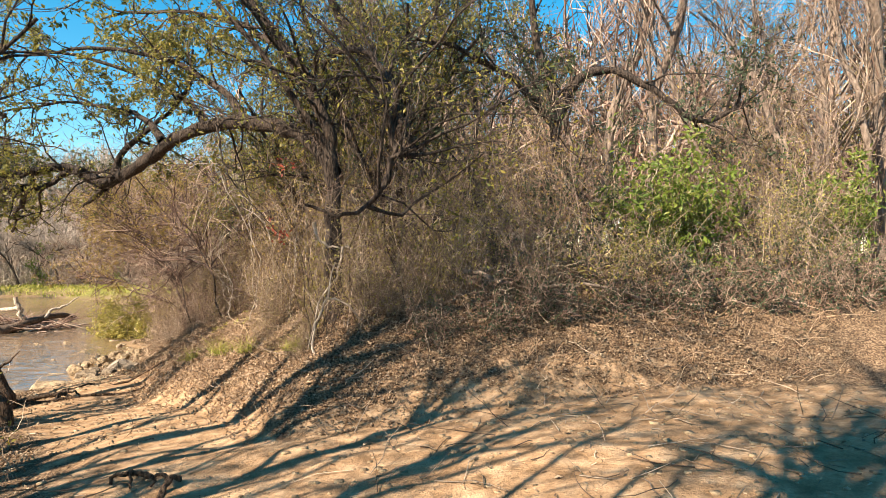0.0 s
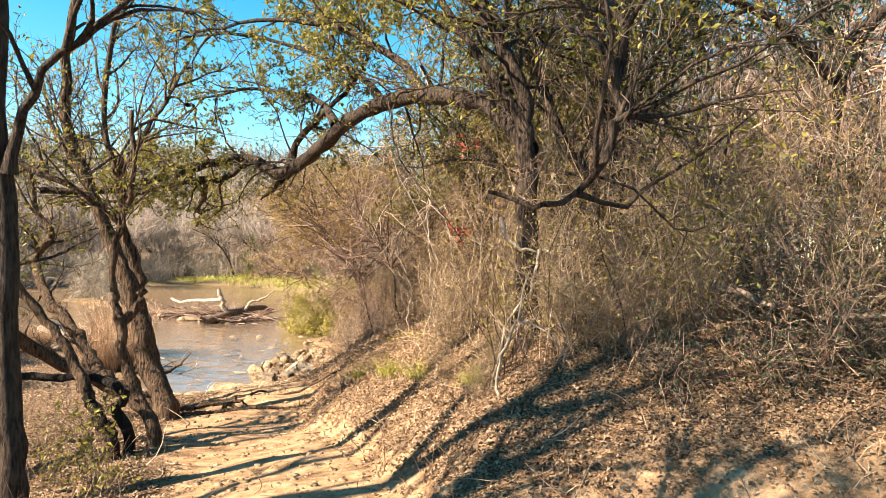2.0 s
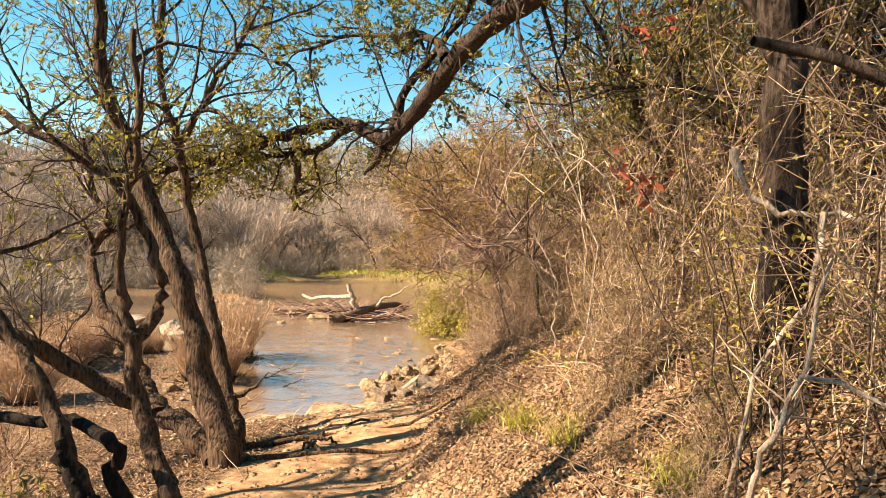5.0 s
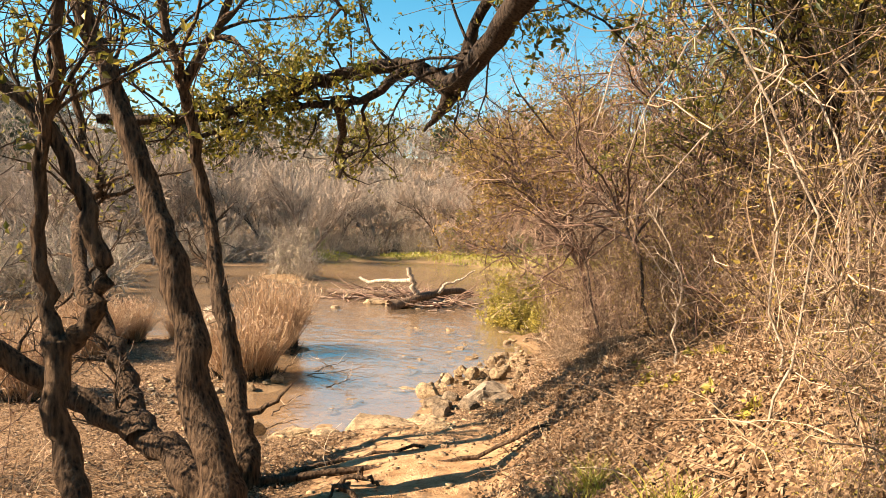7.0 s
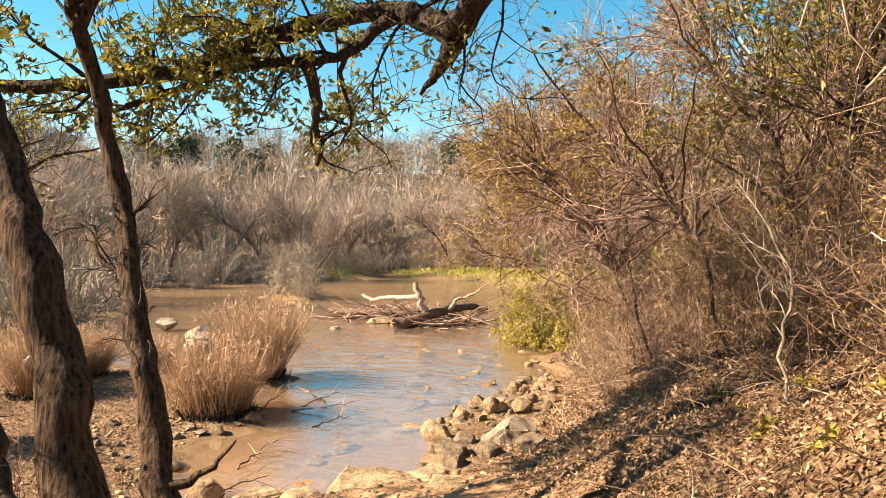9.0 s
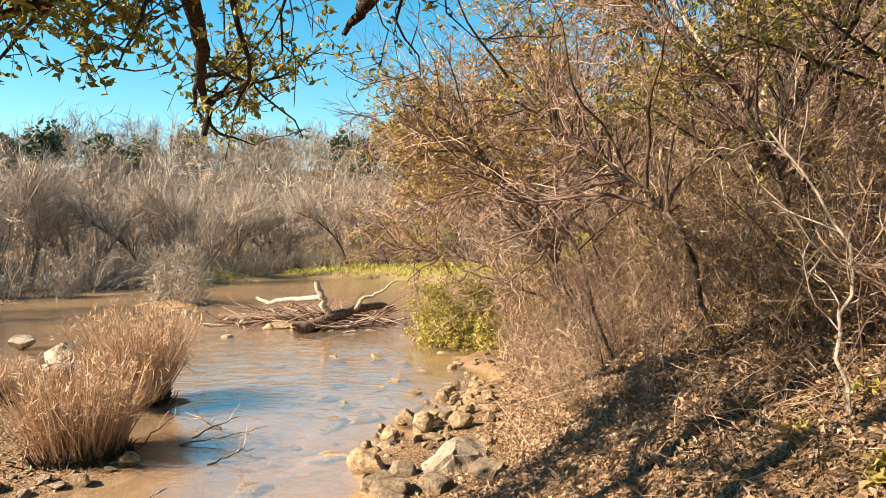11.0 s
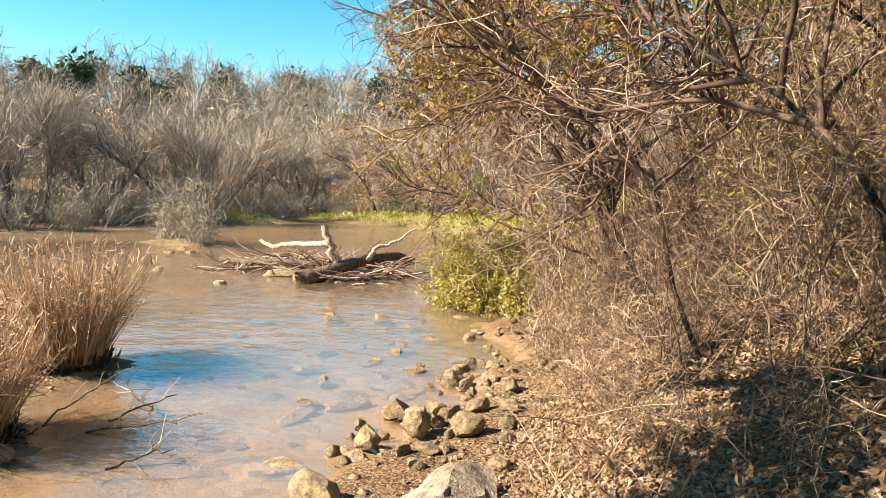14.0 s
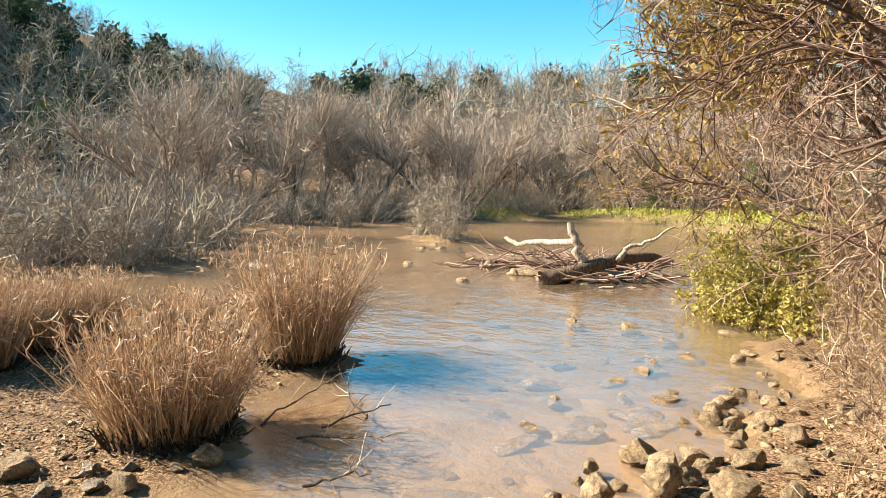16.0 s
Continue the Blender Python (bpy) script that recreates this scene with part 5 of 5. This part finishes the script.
tagged(part("fallen_twigs", fallen_twigs(2600), TAN_TWIG, None), "dead twigs strewn over the bank", "twigs", kind="stuff")


def dry_grass(n):
    x, y = rng.uniform(-8.5, 5, n), rng.uniform(3.5, 17, n)
    d = from_track(x, y)[1]
    clump = np.sin(2.3 * x + 1) * np.sin(2.9 * y) + 0.6 * np.sin(5.1 * x - 3.3 * y)
    ok = (from_shore(x, y) > 0.25) & (np.where(d > 0, np.minimum(d, y - 5.8), -d - 1.0) > 0.35) & (clump > 0.35)
    x, y = x[ok], y[ok]
    p = np.stack([x, y, land(x, y)[0] - 0.01], -1)
    return Geo().strips(grow(p, rng.normal(size=p.shape) * (0.7, 0.7, 0.2) + (0, 0, 1), rng.uniform(0.1, 0.4, len(p)), 3, 0.2, -0.2), 0.007, 0.002)


tagged(part("dry_grass", dry_grass(26000), REED, None, smooth=False), "dry tan grass in tufts on the bank", "grass", kind="stuff")

for x, y, s in ((-2.75, 9.0, 1.0), (-3.3, 9.6, 0.8), (-2.3, 8.5, 0.9), (-1.6, 7.7, 0.8)):
    w = thing("weed_tuft", plant(None, x, y, s), "tuft of fresh green grass on the bank", "grass tuft", "green tufts")
    n = 160
    p = np.concatenate([rng.normal(size=(n, 2)) * 0.09, np.zeros((n, 1))], 1)
    mass("blade_mass", Geo().strips(grow(p, rng.normal(size=(n, 3)) * 0.4 + (0, 0, 1), rng.uniform(0.08, 0.28, n), 4, 0.15, -0.15), 0.006, 0.002), GRASS, w, False)


def far_grass(n):
    x, y = rng.uniform(-29, -9, n), rng.uniform(31, 42, n)
    z, _, g, _ = land(x, y)
    ok = g > 0.3
    p = np.stack([x[ok], y[ok], z[ok]], -1)
    return Geo().strips(grow(p, rng.normal(size=p.shape) * 0.4 + (0, 0, 1), rng.uniform(0.06, 0.2, len(p)), 2, 0.2), 0.05, 0.02)


tagged(part("far_grass", far_grass(14000), GRASS, None, smooth=False), "bright green grass on the far bank", "grass", kind="stuff")

for pts, r in (([(-6.1, 9.9, 0.45), (-5.5, 10.6, 0.42), (-4.9, 11.1, 0.42), (-4.3, 11.5, 0.6)], 0.035), ([(-5.6, 9.4, 0.55), (-5.0, 9.9, 0.48), (-4.3, 10.3, 0.5), (-3.8, 10.8, 0.7)], 0.03),
               ([(-6.0, 10.1, 0.45), (-5.9, 10.7, 0.38), (-5.4, 11.3, 0.36)], 0.035)):
    pts = [(x, y, floor_at(x, y) + 0.01) for x, y, _ in pts]
    k = thing("tree_root", origin, "bare brown tree root crossing the dirt", "root", "roots across the track")
    stem(k, pts, r, r * 0.4, OAK_BARK, "root", 7, 16, 0.012, 0.1)

def vine(x, y, z, length):
    v = thing("vine", origin, "bare brown vine hanging from the live oak", "vine", "hanging vines")
    p = grow(np.array([[x, y, z]]), np.array([[rng.normal() * 0.4, rng.normal() * 0.4, -1]]), length, 12, 0.22, -0.12)
    part("stem", Geo().tubes(p, 0.006, 0.003, 5), OAK_TWIG, v)
    s, w, _ = sprout(p, 14, 0.1, 1, 1.0)
    mass("twig_mass", Geo().tubes(grow(s, w, 0.3, 5, 0.3, -0.1), 0.0022, 0.0012, 3), RED_TWIG, v)


for i in range(14):
    f = i / 13
    vine(-0.4 - 1.5 * f + rng.normal() * 0.15, 7.2 + 1.6 * f + rng.normal() * 0.25, 4.4 - 0.4 * rng.random(), rng.uniform(0.9, 2.2))

k = thing("fallen_branch", origin, "long grey fallen branch lying in the brush", "branch")
stem(k, [(0.2, 7.6, floor_at(0.2, 7.6) + 0.3), (0.9, 7.3, 2.05), (1.5, 7.2, 2.1), (2.3, 7.4, floor_at(2.3, 7.4) + 0.05)], 0.025, 0.012, GREY_BARK, "branch", 6, 14)


# ---- saplings and stranded sticks ----
rng = np.random.default_rng(21)
pale = thing("sapling", origin, "slim pale bare sapling on the bank", "sapling")
a = stem(pale, rooted([(-3.5, 12.1, 1.15), (-3.54, 12.13, 1.45), (-3.48, 12.1, 1.75), (-3.62, 12.16, 2.1), (-3.8, 12.2, 2.4)]), 0.012, 0.005, PALE_BARK, steps=16)
s2, w2, _ = sprout(a[:, 5:], 14, 0.1, 1, 0.9, 0.1)
forks = grow(s2, w2, rng.uniform(0.25, 0.7, len(s2)), 6, 0.25)
s3, w3, _ = sprout(forks, 4, 0.2, 1, 0.9)
mass("twig_mass", Geo().tubes(forks, 0.0045, 0.002, 4).tubes(grow(s3, w3, 0.22, 4, 0.25), 0.002, 0.001, 3), PALE_BARK, pale)
for x, y, h in ((-2.3, 11.2, 2.0), (-2.0, 10.4, 2.0)):
    sap = thing("sapling", origin, "thin pale bare sapling with forking twigs", "sapling", "pale saplings")
    z = floor_at(x, y)
    a = stem(sap, [(x, y, z - 0.1), (x + 0.05, y, z + 0.5 * h), (x - 0.08, y + 0.05, z + h)], 0.012, 0.005, PALE_BARK, steps=10)
    s2, w2, _ = sprout(a[:, 3:], 12, 0.1, 1, 0.9, 0.1)
    mass("twig_mass", Geo().tubes(grow(s2, w2, 0.4, 5, 0.25), 0.0035, 0.0015, 4), PALE_BARK, sap)
sprig = bush("young sapling with a few yellow leaves", 1.2, TAN_TWIG, YELLOW_LEAF, 1, 4, 0.4, leaf=(0.045, 0.03), name="sapling", fine=0.7)
scatter([sprig], [(-5.1, 13.7, 0.9), (-3.6, 12.5, 0.5), (-2.9, 11.5, 0.5)], "yellow-leaved saplings")
weed = bush("small olive-green weed on the bank", 0.3, TAN_TWIG, OLIVE_LEAF, 2, 7, 0.6, leaf=(0.05, 0.028), name="weed", fine=0.5)
scatter([weed], [(-3.7, 11.9, 0.9), (-3.5, 11.3, 1.0), (-3.2, 10.8, 0.9), (-2.9, 10.2, 1.0), (-3.9, 12.5, 0.8), (-3.4, 12.2, 1.0), (-2.6, 9.6, 0.8), (-3.0, 11.2, 1.0)], "olive weeds")
for x, y, turn, ln in ((-8.6, 13.75, 20, 0.7), (-8.9, 14.1, 70, 0.5), (-9.45, 13.95, 110, 0.8), (-9.2, 14.3, 160, 0.6), (-8.1, 13.4, 40, 0.4), (-7.9, 12.2, 100, 0.6), (-7.4, 11.5, 60, 0.5)):
    st = thing("driftwood_stick", pose(x, y, 0.03, 0, 0, turn), "forked grey stick stranded in the shallows", "stick", "sticks in the shallows")
    p = stem(st, [(-ln / 2, 0, -0.03), (0, 0.03, 0.03), (ln / 2, -0.02, 0.08)], 0.01, 0.004, DRIFT_DARK, "stick", 6, 9, 0.012, 0)
    s2, w2, _ = sprout(p, 5, 0.3, 1, 0.8, 0.1)
    mass("twig_mass", Geo().tubes(grow(s2, w2, 0.22, 4, 0.2), 0.004, 0.002, 4), TAN_TWIG, st)

for i in range(4):
    x, y = -2.35 + 0.16 * rng.normal(), 9.7 + 0.35 * rng.normal()
    z = floor_at(x, y)
    arch = thing("arching_stem", origin, "pale bare stem arching out of the thicket", "vine", "pale arching stems")
    top = z + rng.uniform(1.5, 2.2)
    a = stem(arch, [(x, y, z - 0.08), (x + 0.1 * rng.normal(), y, z + 0.9), (x - 0.2 + 0.15 * rng.normal(), y + 0.1 * rng.normal(), top), (x - 0.5 + 0.2 * rng.normal(), y - 0.15, top - 0.15), (x - 0.68, y - 0.2, top - 0.6 - 0.3 * rng.random())], 0.007, 0.003, PALE_BARK, "stem", 6, 22, 0.02, 0)
    s2, w2, _ = sprout(a, 9, 0.4, 1, 1.0)
    mass("twig_mass", Geo().tubes(grow(s2, w2, 0.35, 4, 0.3), 0.004, 0.002, 4), TAN_TWIG, arch)

dead = thing("dead_branch", origin, "pale forked dead branch caught in the brush", "branch")
p = stem(dead, [(-1.3, 7.15, floor_at(-1.3, 7.15)), (-1.3, 7.1, 1.6), (-1.25, 7.05, 1.78), (-1.18, 7.05, 1.95), (-1.1, 7.1, 2.3)], 0.014, 0.007, PALE_BARK, "stem", 6, 14, 0.012, 0)
stem(dead, [(-1.18, 7.05, 1.95), (-1.0, 7.05, 1.9), (-0.8, 7.0, 1.72)], 0.009, 0.004, PALE_BARK, "fork", 5, 8, 0.01, 0)
s2, w2, _ = sprout(p, 8, 0.3, 1, 0.9, 0.1)
mass("twig_mass", Geo().tubes(grow(s2, w2, 0.3, 4, 0.25), 0.004, 0.002, 4), TAN_TWIG, dead)


# long dark twig hanging out of the oak, with rust-red leaves
red = thing("red_leaved_branch", origin, "long thin dark branch with rust-red leaves at its tip", "branch")
a = stem(red, [(-2.85, 8.95, 4.0), (-2.62, 8.6, 3.42), (-2.3, 8.2, 3.05), (-2.08, 8.02, 2.85), (-1.77, 7.84, 2.52)], 0.012, 0.004, DARK_BARK, "stem", 6, 24, 0.008, 0)
b = stem(red, [(-2.62, 8.6, 3.42), (-2.2, 8.4, 3.45), (-1.74, 8.22, 3.39)], 0.006, 0.003, DARK_BARK, "fork", 5, 12, 0.01, 0)
tips = np.concatenate([a[0, -3:], b[0, -3:]])
mass("foliage", Geo().leaves(np.repeat(tips, 8, 0) + rng.normal(size=(len(tips) * 8, 3)) * 0.045, 0.055, 0.028), RED_LEAF, red, False)

# fan of dark stems before the old oak, and a pale broken branch
fan = thing("shrub", origin, "fan of thin dark bare stems before the old oak", "shrub")
z = floor_at(-1.35, 7.3)
for i in range(8):
    f = i / 7 - 0.5
    stem(fan, [(-1.3 + 0.12 * rng.normal(), 7.5 + 0.08 * rng.normal(), z - 0.08), (-1.3 + 0.4 * f, 7.48, z + 0.4), (-1.32 + 0.8 * f + 0.08 * rng.normal(), 7.45 + 0.1 * rng.normal(), z + 0.75 + 0.3 * rng.random())], 0.006, 0.002, DARK_BARK, "stem", 5, 12, 0.012, 0)
broken = thing("broken_branch", origin, "pale broken branch hooked over the brush by the oak", "branch")
stem(broken, [(-1.42, 7.75, 2.72), (-1.4, 7.75, 2.58), (-1.28, 7.72, 2.48), (-1.1, 7.7, 2.46), (-0.85, 7.68, 2.47)], 0.022, 0.008, PALE_BARK, "stem", 7, 16, 0.012, 0)
stem(broken, [(-1.1, 7.7, 2.46), (-1.12, 7.6, 2.2), (-1.3, 7.5, 1.9), (-1.42, 7.42, floor_at(-1.42, 7.42) - 0.03)], 0.013, 0.009, PALE_BARK, "fork", 6, 14, 0.012, 0)


def pebbles(n):
    """Small stones strewn over the track and the shore."""
    x, y = rng.uniform(-12, 4, n), rng.uniform(2.5, 16, n)
    z, w, _, b = land(x, y)
    s = from_shore(x, y)
    ok = (s > 0.02) & ((rng.random(n) < w * 0.8) | ((s < 1.2) & (rng.random(n) < 0.9)))
    c = np.stack([x, y, z], -1)[ok]
    m = len(c)
    size = (0.006 + 0.022 * rng.random(m) ** 3)[:, None, None]
    box = np.array([(i, j, k) for k in (-1, 1) for j in (-1, 1) for i in (-1, 1)], float)[None]
    v = c[:, None] + box * size * (0.6 + 0.6 * rng.random((m, 8, 3))) * np.array([1.2, 0.9, 0.6])
    f = np.array([(0, 2, 3, 1), (4, 5, 7, 6), (0, 1, 5, 4), (2, 6, 7, 3), (0, 4, 6, 2), (1, 3, 7, 5)])
    return Geo().put(v, np.arange(m)[:, None, None] * 8 + f[None])


tagged(part("pebbles", pebbles(16000), LIMESTONE, None), "small tan pebbles on the dirt and shore", "pebbles", kind="stuff")
for x, y, turn in ((-5.3, 10.2, 30), (-5.15, 10.0, 150), (-1.9, 4.9, 80), (-2.2, 5.1, 200)):
    rs = thing("root_stub", pose(x, y, floor_at(x, y), 0, 0, turn), "short gnarled root stub in the dirt", "root", "root stubs")
    stem(rs, [(-0.12, 0, -0.03), (0, 0.02, 0.06), (0.12, 0.0, 0.05), (0.2, 0.03, -0.02)], 0.025, 0.012, OAK_BARK, "root", 7, 10, 0.012, 0.1)
    stem(rs, [(0.02, 0.02, 0.05), (0.05, 0.1, 0.09), (0.03, 0.16, 0.0)], 0.018, 0.01, OAK_BARK, "fork", 6, 8, 0.01, 0.1)
